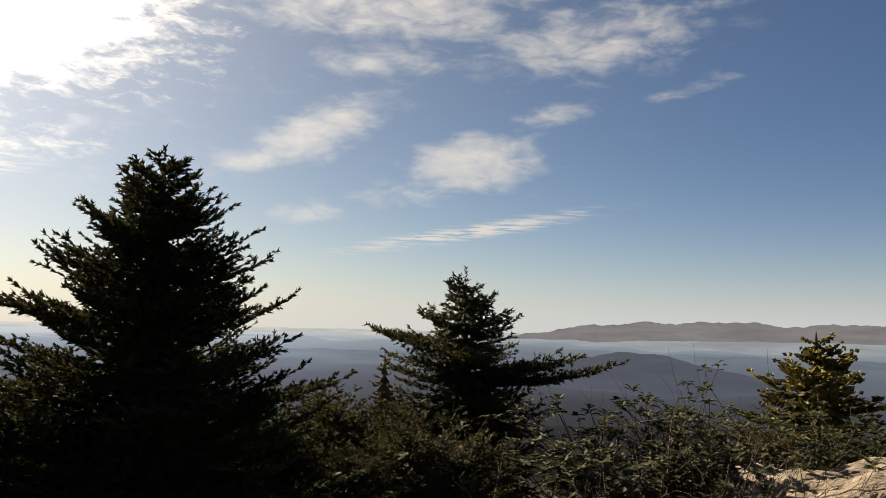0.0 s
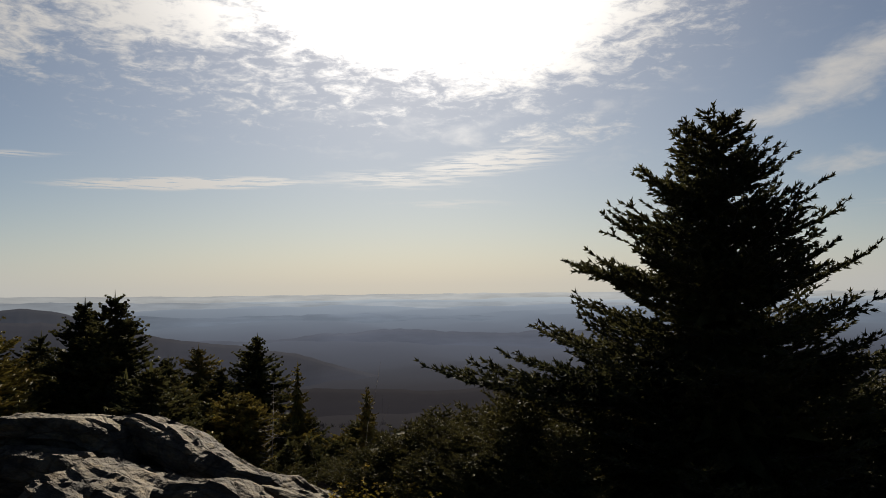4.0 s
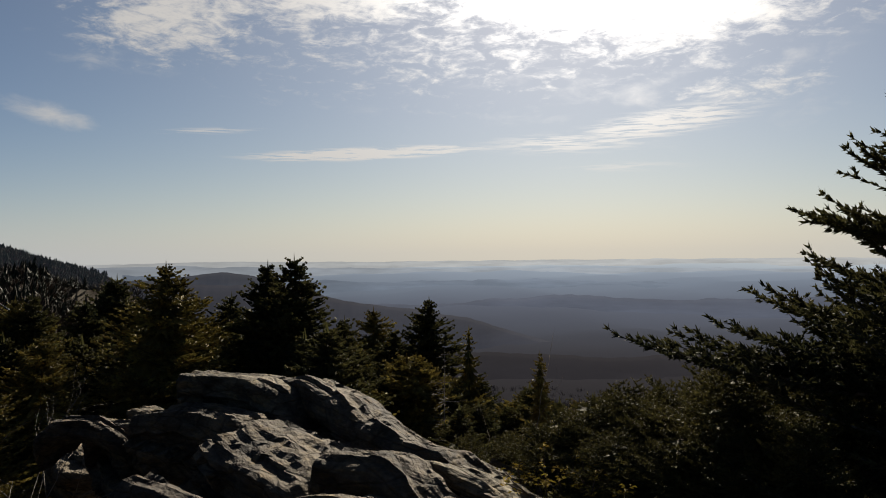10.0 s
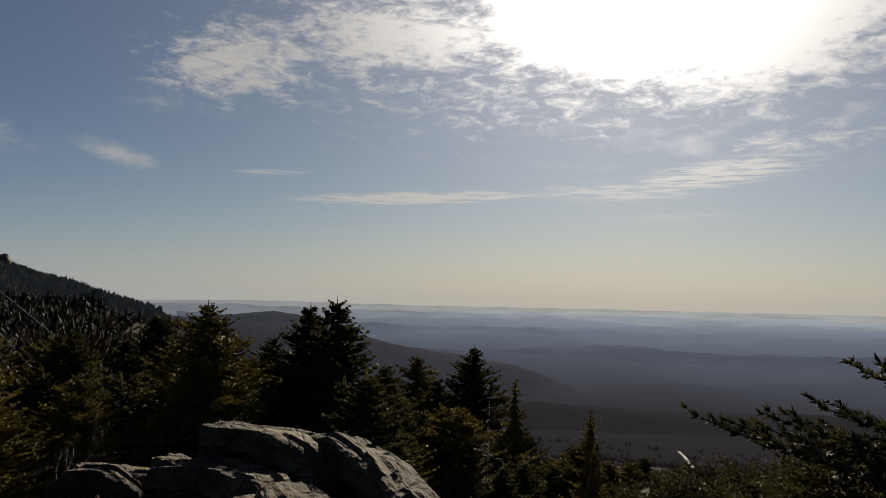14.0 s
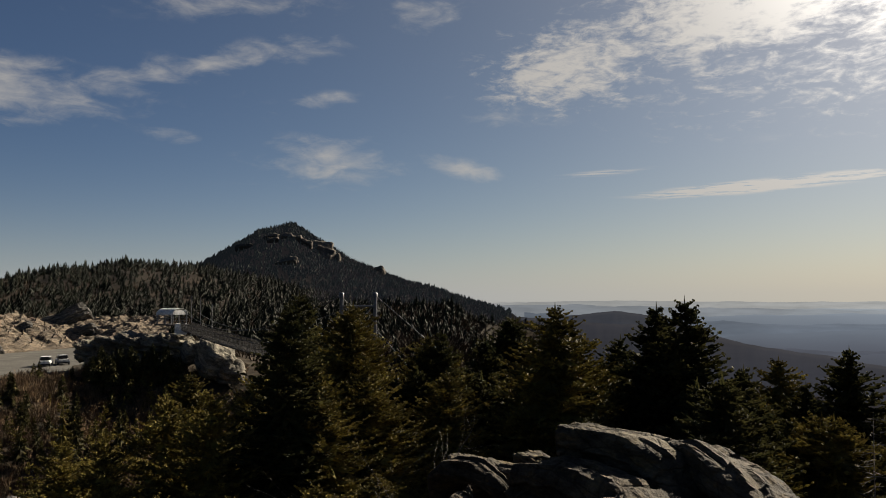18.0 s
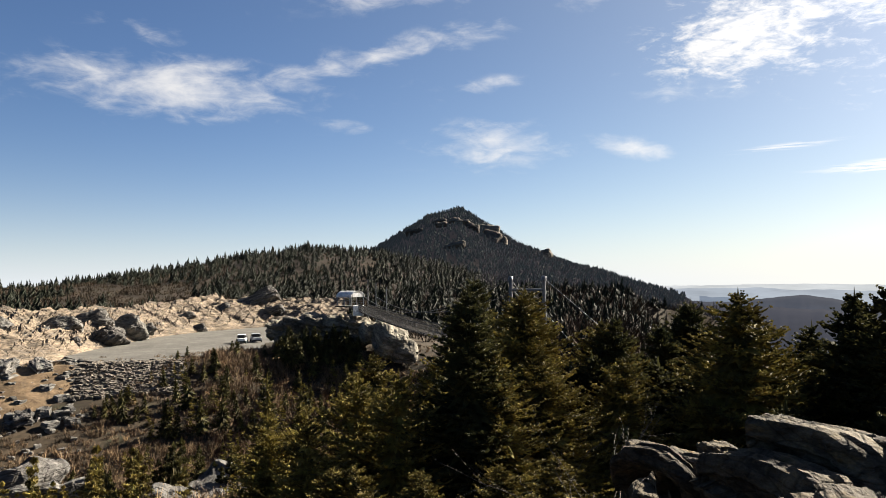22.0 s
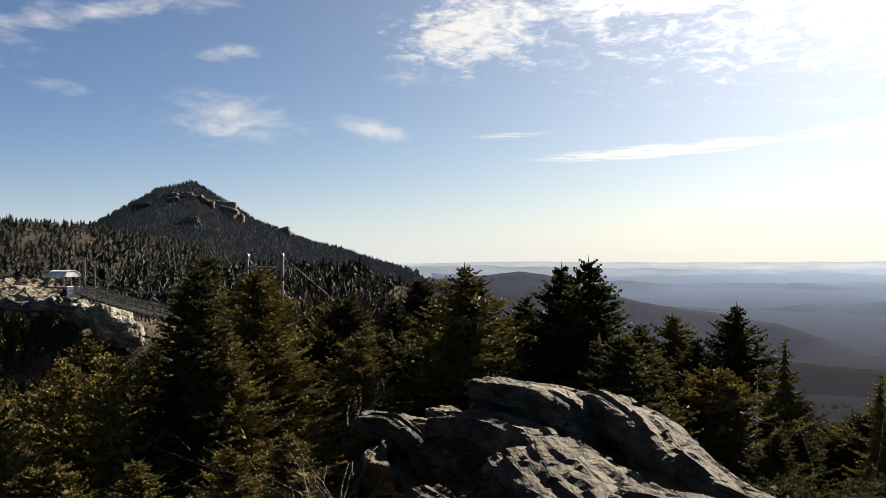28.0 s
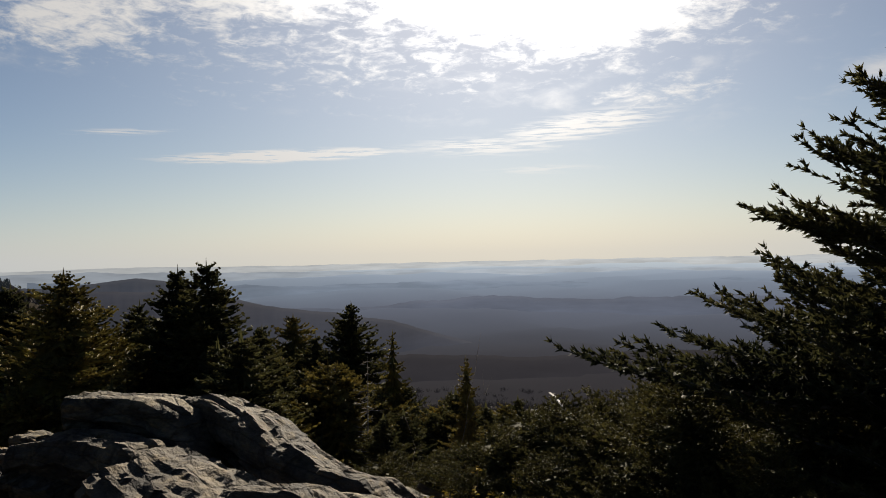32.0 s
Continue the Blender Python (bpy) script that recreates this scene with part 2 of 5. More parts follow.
def rock_mat(name, dark, light, lichen, scale):
    """Layered gneiss: streaked tones along the layers, lichen patches, cracks and ledges in relief."""
    m = mat(name, dark, light, scale, 0.92, 0, 9, "object", lichen, (1, 1.6, 3.2))
    n, l = m.node_tree.nodes, m.node_tree.links
    tc, mp = n.new("ShaderNodeTexCoord"), n.new("ShaderNodeMapping")
    mp.inputs["Scale"].default_value = (1.0, 2.2, 5.0)
    l.new(tc.outputs["Object"], mp.inputs[0])
    ledge, vor, fine = n.new("ShaderNodeTexNoise"), n.new("ShaderNodeTexVoronoi"), n.new("ShaderNodeTexNoise")
    vor.feature = "DISTANCE_TO_EDGE"
    for t, sc in ((ledge, scale * 1.6), (vor, scale * 0.9), (fine, scale * 14)):
        t.inputs["Scale"].default_value = sc
        l.new(mp.outputs[0], t.inputs["Vector"])
    ledge.inputs["Detail"].default_value = fine.inputs["Detail"].default_value = 6
    crack = n.new("ShaderNodeMapRange")
    crack.inputs[2].default_value = 0.06
    l.new(vor.outputs["Distance"], crack.inputs[0])

    def op(kind, a, b):
        q = n.new("ShaderNodeMath")
        q.operation = kind
        for i, v in enumerate((a, b)):
            if isinstance(v, float):
                q.inputs[i].default_value = v
            else:
                l.new(v, q.inputs[i])
        return q.outputs[0]

    p = n["Principled BSDF"]
    dirt = n.new("ShaderNodeMix")
    dirt.data_type, dirt.blend_type = "RGBA", "MULTIPLY"
    l.new(p.inputs["Base Color"].links[0].from_socket, dirt.inputs[6])
    worn = n.new("ShaderNodeMapRange")
    worn.inputs[1].default_value, worn.inputs[2].default_value, worn.inputs[3].default_value = 0.38, 0.5, 0.35
    l.new(ledge.outputs["Fac"], worn.inputs[0])
    dirt.inputs[0].default_value = 0.4
    l.new(op("MULTIPLY", crack.outputs[0], worn.outputs[0]), dirt.inputs[7])
    l.new(dirt.outputs[2], p.inputs["Base Color"])
    high = op("ADD", op("ADD", ledge.outputs["Fac"], op("MULTIPLY", crack.outputs[0], 0.12)), op("MULTIPLY", fine.outputs["Fac"], 0.16))
    b = n.new("ShaderNodeBump")
    b.inputs["Strength"].default_value, b.inputs["Distance"].default_value = 1.0, 0.16 / scale
    l.new(high, b.inputs["Height"])
    l.new(b.outputs[0], n["Principled BSDF"].inputs["Normal"])
    return m


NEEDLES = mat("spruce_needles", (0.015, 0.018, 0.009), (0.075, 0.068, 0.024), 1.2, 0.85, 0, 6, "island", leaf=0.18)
# olive needles whose colour also carries the yellow of low sunlight
NEEDLES_SUNLIT = mat("spruce_needles_sunlit", (0.036, 0.032, 0.011), (0.21, 0.165, 0.042), 1.2, 0.85, 0, 6, "island", leaf=0.1)
NEEDLES_MID = mat("spruce_needles_mid", (0.017, 0.018, 0.008), (0.086, 0.074, 0.022), 1.2, 0.85, 0, 6, "island", leaf=0.18)
NEEDLES_FAR = mat("far_spruce_needles", (0.0055, 0.0085, 0.0042), (0.0170, 0.0195, 0.0090), 0.15, 0.8, 0, 9, "island")
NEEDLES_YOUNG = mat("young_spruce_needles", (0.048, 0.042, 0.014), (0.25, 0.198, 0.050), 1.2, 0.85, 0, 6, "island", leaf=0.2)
BARK = mat("spruce_bark", (0.045, 0.035, 0.028), (0.11, 0.09, 0.075), 9, 0.9, 0.6, 5, "", (0.16, 0.16, 0.14), (1, 1, 0.3))
DEADWOOD = mat("weathered_deadwood", (0.09, 0.078, 0.066), (0.19, 0.17, 0.148), 10, 0.9, 0.4, 5, "", None, (1, 1, 0.25))
TWIG = mat("bare_twigs", (0.042, 0.030, 0.022), (0.092, 0.066, 0.048), 6, 0.9, 0, 5, "island")
ROCK = rock_mat("grey_gneiss", (0.024, 0.020, 0.015), (0.100, 0.082, 0.056), (0.112, 0.082, 0.040), 1.6)
PALE_ROCK = rock_mat("pale_rock", (0.078, 0.070, 0.058), (0.203, 0.176, 0.140), (0.070, 0.062, 0.051), 0.6)
SOIL = mat("summit_soil", (0.040, 0.032, 0.020), (0.104, 0.080, 0.048), 0.5, 0.95, 0.5, 14, "", (0.064, 0.068, 0.024))
LEAF = mat("rhododendron_leaf", (0.020, 0.023, 0.007), (0.045, 0.044, 0.012), 2.0, 0.6, 0, 6, "island", leaf=0.15)
YELLOW_LEAF = mat("yellowing_leaf", (0.10, 0.08, 0.012), (0.28, 0.20, 0.03), 2.0, 0.7, 0, 6, "island", leaf=0.2)
BRUSH_FAR = mat("far_brush", (0.024, 0.018, 0.012), (0.064, 0.046, 0.028), 0.08, 0.95, 0, 8, "island")
BRUSH = mat("bare_brush", (0.050, 0.036, 0.023), (0.19, 0.130, 0.075), 0.2, 0.95, 0, 8, "island")


# ---- meshes ----
def mesh_of(name, verts, faces, material, smooth=False):
    """A mesh from an array of corners and an array of faces with equal numbers of corners."""
    me = bpy.data.meshes.new(name)
    verts, faces = np.asarray(verts, np.float32), np.asarray(faces, np.int32)
    k = faces.shape[1]
    me.vertices.add(len(verts))
    me.vertices.foreach_set("co", verts.ravel())
    me.loops.add(faces.size)
    me.loops.foreach_set("vertex_index", faces.ravel())
    me.polygons.add(len(faces))
    me.polygons.foreach_set("loop_start", np.arange(0, faces.size, k, dtype=np.int32))
    me.polygons.foreach_set("use_smooth", np.full(len(faces), smooth))
    me.update(calc_edges=True)
    me.materials.append(material)
    return me


def part(name, me, parent, label=""):
    ob = new(name, me)
    ob.parent = parent
    return tagged(ob, label)


def bm_mesh(name, bm, material):
    me = bpy.data.meshes.new(name)
    bm.to_mesh(me)
    bm.free()
    me.materials.append(material)
    return me


def smooth(a, b, x):
    t = np.clip((np.asarray(x, float) - a) / (b - a), 0, 1)
    return t * t * (3 - 2 * t)


def wobble(x, y, size, seed=0.0):
    """Cheap smooth noise in about -1..1."""
    x, y = np.asarray(x, float) / size, np.asarray(y, float) / size
    s = np.zeros_like(x)
    for i, (a, b, c) in enumerate(((1.0, 0.6, 0.3), (-0.7, 1.1, 1.9), (1.7, -1.3, 4.1), (2.3, 2.1, 2.2), (-3.1, 2.7, 0.7), (4.4, 3.3, 5.1))):
        s += np.sin(a * x + b * y + c + seed * (i + 1)) * np.cos(b * x * 0.8 - a * y * 0.9 + seed) / (1 + 0.5 * i)
    return s / 2.2


# ---- ground ----
CAR_PARK_Z = -9.25


def settle(az, r):
    """The fall of the far side of the gorge, which deepens towards the car park."""
    return np.asarray(r, float) * np.tan(np.radians(np.interp(az, (96, 104, 110, 118, 126, 134, 146), (0, -0.16, -0.30, -0.36, -0.47, -0.55, -0.6)))) * smooth(30, 55, r)


def ground_z(x, y):
    """The height of the ground: a summit, a wooded slope to a deep valley, and the ridge with its peak."""
    x, y = np.asarray(x, float), np.asarray(y, float)
    r = np.hypot(x, y)
    az = np.degrees(np.arctan2(-x, y))
    valley = np.interp(r, (0, 5, 9, 14, 22, 40, 100, 400, 900, 1500, 2500, 3500, 4900), (0, -0.2, -1.6, -3.6, -6.5, -11, -28, -95, -180, -185, -150, -105, -82))
    crest = 1.6 + 420 * np.tan(np.radians(np.interp(az, (92, 97, 104, 110, 116, 121, 128, 133, 140, 160), (-5, -2.8, -0.9, 0.9, 2.35, 2.75, 1.65, 0.85, -0.05, -0.7))))
    peak = 1.6 + 1200 * np.tan(np.radians(np.interp(az, (90, 93, 95, 97, 99, 101, 105, 107.5, 109.5, 112, 113.5, 116, 120, 130, 150), (-3.5, -1.3, -0.7, -0.1, 0.6, 1.15, 2.6, 4.3, 5.5, 5.1, 4.1, 2.6, 1.0, -1, -1.5))))
    ridge = np.interp(r, (0, 5, 9, 14, 22, 35, 60, 85, 106, 120, 190, 250), (0, -0.2, -1.4, -3.2, -5.2, -9, -15, -17.5, -14.5, -8.5, -8.5, -3))
    ridge = ridge + np.interp(r, (84, 106, 112, 120), (0, 3.5, 3.5, 0)) * smooth(122.5, 126.5, az)
    k = smooth(250, 420, r)
    ridge = ridge * (1 - k) + crest * k
    k = smooth(440, 620, r)
    ridge = ridge - 14 * k
    k = smooth(600, 1200, r) ** 1.1
    ridge = ridge * (1 - k) + peak * k
    k = smooth(1250, 2000, r)
    ridge = ridge * (1 - k) + valley * k
    w = smooth(88, 98, az) * (1 - smooth(150, 175, az))
    w = np.where(r > 300, smooth(83, 92, az) * (1 - smooth(150, 175, az)), w)
    z = valley * (1 - w) + ridge * w
    back = np.interp(r, (0, 8, 30, 200, 900, 4900), (0, -0.6, -4, -45, -180, -82))
    wb = np.maximum(smooth(150, 175, np.abs(az)), smooth(-14, -40, az))
    z = z * (1 - wb) + back * wb
    z = z + 8.0 * np.exp(-((x + 58) ** 2 + (y + 14.5) ** 2) / 120) + 4.5 * np.exp(-((x + 121) ** 2 + (y + 63) ** 2) / 90)
    z = z + wobble(x, y, 3.0) * 0.12 * smooth(2, 8, r) + wobble(x, y, 14, 1.0) * 0.7 * smooth(15, 60, r) * (1 - 0.8 * smooth(105, 112, r) * (1 - smooth(190, 200, r)))
    z = z + wobble(x, y, 90, 2.0) * 6 * smooth(220, 500, r) + wobble(x, y, 330, 3.0) * 22 * smooth(700, 1500, r) * (1 - 0.75 * w)
    z = z + wobble(x, y, 1100, 4.0) * 16 * smooth(1500, 3000, r) * (1 - smooth(4300, 4900, r))
    return z + settle(az, r) * (1 - smooth(1300, 2000, r))


def build_ground():
    rings = np.concatenate([np.linspace(0.3, 12, 30), np.geomspace(12.6, 4900, 150)])
    azs = np.radians(np.concatenate([np.arange(-30, 150, 0.6), np.arange(150, 330, 5.0)]))
    a, r = np.meshgrid(azs, rings)
    x, y = -np.sin(a) * r, np.cos(a) * r
    v = np.stack([x, y, ground_z(x, y)], -1).reshape(-1, 3)
    n, m = len(rings), len(azs)
    i, j = np.meshgrid(np.arange(n - 1), np.arange(m), indexing="ij")
    k = (j + 1) % m
    f = np.stack([i * m + j, i * m + k, (i + 1) * m + k, (i + 1) * m + j], -1).reshape(-1, 4)[:, ::-1]
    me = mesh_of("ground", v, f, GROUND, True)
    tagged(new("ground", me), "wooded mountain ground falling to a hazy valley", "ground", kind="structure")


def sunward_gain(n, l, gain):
    """How much the painted haze glow brightens sunward, by a place's bearing."""
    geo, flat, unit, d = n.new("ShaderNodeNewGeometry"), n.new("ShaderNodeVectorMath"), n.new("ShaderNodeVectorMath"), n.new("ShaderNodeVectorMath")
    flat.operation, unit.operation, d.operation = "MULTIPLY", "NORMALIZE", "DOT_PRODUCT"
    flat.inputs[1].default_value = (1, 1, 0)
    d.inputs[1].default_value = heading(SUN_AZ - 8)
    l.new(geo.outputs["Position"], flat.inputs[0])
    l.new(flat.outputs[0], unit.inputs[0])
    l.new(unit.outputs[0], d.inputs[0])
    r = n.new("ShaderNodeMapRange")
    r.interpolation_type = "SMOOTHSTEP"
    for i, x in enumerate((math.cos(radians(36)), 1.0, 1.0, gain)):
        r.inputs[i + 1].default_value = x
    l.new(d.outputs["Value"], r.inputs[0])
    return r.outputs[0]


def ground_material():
    """Soil and brown winter woods near by; the far valley glows in painted haze."""
    m = mat("hazed_ground_cover", (0.019, 0.015, 0.010), (0.048, 0.035, 0.022), 0.06, 0.95, 0.6, 25, "", (0.03, 0.03, 0.016))
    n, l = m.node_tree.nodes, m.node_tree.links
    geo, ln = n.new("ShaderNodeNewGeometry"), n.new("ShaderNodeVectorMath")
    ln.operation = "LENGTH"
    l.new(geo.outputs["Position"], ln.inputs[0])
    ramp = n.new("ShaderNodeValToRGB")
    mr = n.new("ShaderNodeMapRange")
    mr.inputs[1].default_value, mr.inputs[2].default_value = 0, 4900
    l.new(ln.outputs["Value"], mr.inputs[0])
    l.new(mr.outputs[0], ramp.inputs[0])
    # glow colours that imitate haze, paler and bluer with distance
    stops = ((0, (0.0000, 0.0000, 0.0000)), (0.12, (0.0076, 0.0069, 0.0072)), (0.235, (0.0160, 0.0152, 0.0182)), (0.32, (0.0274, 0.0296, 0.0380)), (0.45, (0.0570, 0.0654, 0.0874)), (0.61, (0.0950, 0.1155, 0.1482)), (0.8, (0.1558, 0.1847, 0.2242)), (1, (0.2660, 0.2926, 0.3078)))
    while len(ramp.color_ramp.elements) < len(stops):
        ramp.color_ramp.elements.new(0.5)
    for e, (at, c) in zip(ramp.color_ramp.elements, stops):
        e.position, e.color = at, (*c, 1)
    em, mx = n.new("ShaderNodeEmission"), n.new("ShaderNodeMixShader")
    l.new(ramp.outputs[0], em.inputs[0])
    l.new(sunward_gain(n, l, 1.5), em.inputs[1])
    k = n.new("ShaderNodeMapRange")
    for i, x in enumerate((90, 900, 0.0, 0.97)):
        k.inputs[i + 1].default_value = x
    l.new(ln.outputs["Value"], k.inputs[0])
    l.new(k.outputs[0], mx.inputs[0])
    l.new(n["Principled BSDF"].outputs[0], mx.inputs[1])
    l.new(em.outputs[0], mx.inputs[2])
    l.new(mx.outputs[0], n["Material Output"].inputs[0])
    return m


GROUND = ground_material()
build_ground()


# ---- spruces ----
def tubes(paths, sides=4):
    """Tapered tubes along paths: each a list of (point, radius)."""
    vs, fs, base = [], [], 0
    ring = [(math.cos(2 * math.pi * k / sides), math.sin(2 * math.pi * k / sides)) for k in range(sides)]
    for path in paths:
        for i, (p, rad) in enumerate(path):
            q = path[min(i + 1, len(path) - 1)][0] - path[max(i - 1, 0)][0]
            q = q / (np.linalg.norm(q) + 1e-9)
            a = np.cross(q, (0.31, 0.2, 0.93) if abs(q[2]) < 0.9 else (1, 0, 0.1))
            a /= np.linalg.norm(a) + 1e-9
            b = np.cross(q, a)
            vs += [p + rad * (c * a + s * b) for c, s in ring]
        for i in range(len(path) - 1):
            for k in range(sides):
                u, w = base + i * sides + k, base + i * sides + (k + 1) % sides
                fs.append((u, w, w + sides, u + sides))
        base += len(path) * sides
    return np.array(vs), np.array(fs)


def needles(points, dirs, count, length, width, rng):
    """A brush of needle blades round each twig point."""
    n = len(points)
    p, d = np.repeat(points, count, 0), np.repeat(dirs, count, 0)
    d = d / (np.linalg.norm(d, axis=1, keepdims=True) + 1e-9)
    rad = rng.normal(size=(n * count, 3))
    rad -= (rad * d).sum(1, keepdims=True) * d
    rad /= np.linalg.norm(rad, axis=1, keepdims=True) + 1e-9
    out = 0.85 * d + rad * rng.uniform(0.35, 0.85, (n * count, 1))
    side = np.cross(out, rng.normal(size=(n * count, 3)))
    side /= np.linalg.norm(side, axis=1, keepdims=True) + 1e-9
    size = length * rng.uniform(0.7, 1.3, (n * count, 1))
    p = p + d * rng.uniform(-0.5, 0.5, (n * count, 1)) * length
    v = np.stack([p - side * width, p + side * width, p + out * size], 1).reshape(-1, 3)
    return v, np.arange(len(v)).reshape(-1, 3)


def spindles(spans, rng):
    """Twigs clad in needles, seen from farther off: two crossed slim blades from a to b, w wide."""
    a, b, w = (np.array(x) for x in zip(*spans))
    d = b - a
    n = len(a)
    s = np.cross(d, rng.normal(size=(n, 3)))
    s /= np.linalg.norm(s, axis=1, keepdims=True) + 1e-9
    q = np.cross(d, s)
    q /= np.linalg.norm(q, axis=1, keepdims=True) + 1e-9
    m = a + d * rng.uniform(0.35, 0.6, (n, 1))
    w = w[:, None] * rng.uniform(0.7, 1.3, (n, 1))
    v = np.stack([a, b, m - s * w, m + s * w, m - q * w, m + q * w], 1).reshape(-1, 3)
    f = np.array([(0, 2, 1), (0, 1, 3), (0, 4, 1), (0, 1, 5)])
    return v, (f[None] + 6 * np.arange(n)[:, None, None]).reshape(-1, 3)


def inner_twigs(seed, height, radius, power, clear, lean):
    """Ragged skirts of short twigs round the trunk, one above the other."""
    rng = np.random.default_rng(seed + 900)
    tiers, sides = max(8, int(height / 0.2)), 13
    v, f = [], []
    for k in range(tiers):
        z = height * (clear + (1 - clear) * k / tiers)
        u = (height - z) / (height * (1 - clear))
        base, cx = len(v), lean * (z / height) ** 2
        v.append((cx, 0, min(height * 0.985, z + 0.1 * height * (0.4 + u))))
        for q in range(2 * sides):
            a = math.pi * q / sides + 0.7 * k
            rad = radius * u ** power * (rng.uniform(0.8, 1.35) if q % 2 else rng.uniform(0.35, 0.7))
            v.append((cx + rad * math.cos(a), rad * math.sin(a), z + (rng.uniform(0.0, 0.12) if q % 2 else 0.1) * radius))
        f += [(base, base + 1 + q, base + 1 + (q + 1) % (2 * sides)) for q in range(2 * sides)]
    return np.array(v), np.array(f)


def spruce_meshes(seed, height, radius, clear=0.1, whorl=0.22, per=6, step=0.05, count=5, length=0.03, width=0.007, lean=0.0, ragged=0.25, power=0.85, thin=0.0, up=0.3, reach=(), twigs=False, simple=False, blade=0.0, crown=0.06, core=0.0):
    """Trunk, limbs and crown of one spruce that stands at the origin."""
    rng = np.random.default_rng(seed)
    trunk = [(np.array([lean * (k / 9) ** 2 + 0.02 * math.sin(k), 0.015 * math.cos(2 * k), height * k / 9]), max(0.006, 0.022 * height * (1 - k / 9) ** 0.9)) for k in range(10)]
    limbs, pts, dirs, spans = [], [], [], []

    def brush(a, b, gap):
        if blade:
            spans.append((a, b + (b - a) * 0.12, blade))
            return
        k = max(1, int(np.linalg.norm(b - a) / gap))
        for i in range(k + 1):
            pts.append(a + (b - a) * (i / k))
            dirs.append(b - a)

    def bough(o, out, across, long, rise, sway):
        segs = max(3, int(long / 0.16))
        path = [o]
        for i in range(segs):
            s = (i + 1) / segs
            lift = rise + 0.55 * s * s - 0.25 * s
            path.append(path[-1] + (out + across * sway * s + np.array([0, 0, lift])) * (long / segs))
        limbs.append([(p, max(0.003, 0.012 * long * (1 - 0.9 * i / segs))) for i, p in enumerate(path)])
        for i in range(1, segs + 1):
            p, q = path[i - 1], path[i]
            t = i / segs
            if t > 0.12:
                brush(p, q, step * 1.3)
            fwd = (q - p) / (np.linalg.norm(q - p) + 1e-9)
            for sgn in (-1, 1):
                if rng.random() < 0.12:
                    continue
                lt = min(0.5 * long, 0.42) * (1.12 - t) * rng.uniform(0.6, 1.2) + 0.05
                if t < 0.3:
                    lt *= 0.6
                w = fwd * 0.75 + sgn * across * 0.8 + np.array([0, 0, rng.uniform(-0.1, 0.4)])
                w = w / np.linalg.norm(w)
                tip = q + w * lt
                brush(q + w * 0.02, tip, step)
                if twigs:
                    limbs.append([(q, 0.004), (tip, 0.002)])
                if lt > 0.14 and not simple:
                    for sg in (-1, 1):
                        m = q + w * lt * rng.uniform(0.3, 0.7)
                        e = m + (w * 0.8 + sg * 0.7 * np.cross(w, (0, 0, 1)) + np.array([0, 0, rng.uniform(-0.1, 0.35)])) * lt * rng.uniform(0.35, 0.55)
                        brush(m, e, step)

    for tip in reach:
        tip = np.array(tip)
        flat = np.hypot(tip[0], tip[1])
        out = np.array([tip[0], tip[1], 0]) / flat
        for spread in (-0.42, -0.2, 0.0, 0.18, 0.36):
            bough(np.array([0, 0, tip[2] - 0.14 * flat - 0.1 * abs(spread)]), out, np.array([-out[1], out[0], 0]), flat * (1 - 0.5 * abs(spread)), 0.09, spread)
    z = height * clear
    while z < height - 0.04:
        u = (height - z) / (height * (1 - clear))
        tier = rng.uniform(0.8, 1.12)
        for k in range(per if u > 0.12 else max(3, per - 2)):
            if rng.random() < thin:
                continue
            a = rng.uniform(0, 2 * math.pi)
            long = tier * radius * (u ** power) * rng.uniform(1 - ragged, 1 + ragged * 0.6) + crown
            rise = up * max(0.0, 1 - u) ** 0.8 + rng.uniform(-0.16, 0.16) - 0.05
            o = np.array([lean * (z / height) ** 2, 0, z + rng.uniform(-0.4, 0.4) * whorl])
            out = np.array([math.cos(a), math.sin(a), 0.0])
            across = np.array([-math.sin(a), math.cos(a), 0.0])
            bough(o, out, across, long, rise, rng.uniform(-0.25, 0.25))
        z += whorl * (0.55 + 0.6 * u)
    top = trunk[-1][0]
    brush(top - np.array([0, 0, 0.06 * height]), top + np.array([0, 0, 0.14]), step)
    wv, wf = tubes([trunk] + ([] if simple else limbs), 3)
    nv, nf = spindles(spans, rng) if blade else needles(np.array(pts), np.array(dirs), count, length, width, rng)
    if core:
        # the close inner twigs that no light passes
        iv, jf = inner_twigs(seed, height, core * radius, power, clear, lean)
        nv, nf = np.concatenate([nv, iv]), np.concatenate([nf, jf + len(nv)])
    return (wv, wf), (nv, nf)


def spruce(name, label, meshes, needle, m, group=""):
    """A spruce with its branching trunk and its needle crown, standing at the pose m."""
    e = new(name)
    (wv, wf), (nv, nf) = meshes
    part("trunk", mesh_of("trunk", wv, wf, BARK, True), e)
    part("crown", mesh_of("crown", nv, nf, needle), e)
    e.matrix_basis = m
    return tagged(e, label, "tree", group)


def standing(x, y, height, full, turn=0.0, tilt=0.0):
    """The pose of a tree of natural height full, scaled to reach the height above sea level given by its tip."""
    z = float(ground_z(x, y)) - 0.1
    s = (height - z) / full
    return pose(x, y, z, tilt, 0, turn) @ Matrix.Scale(s, 4)


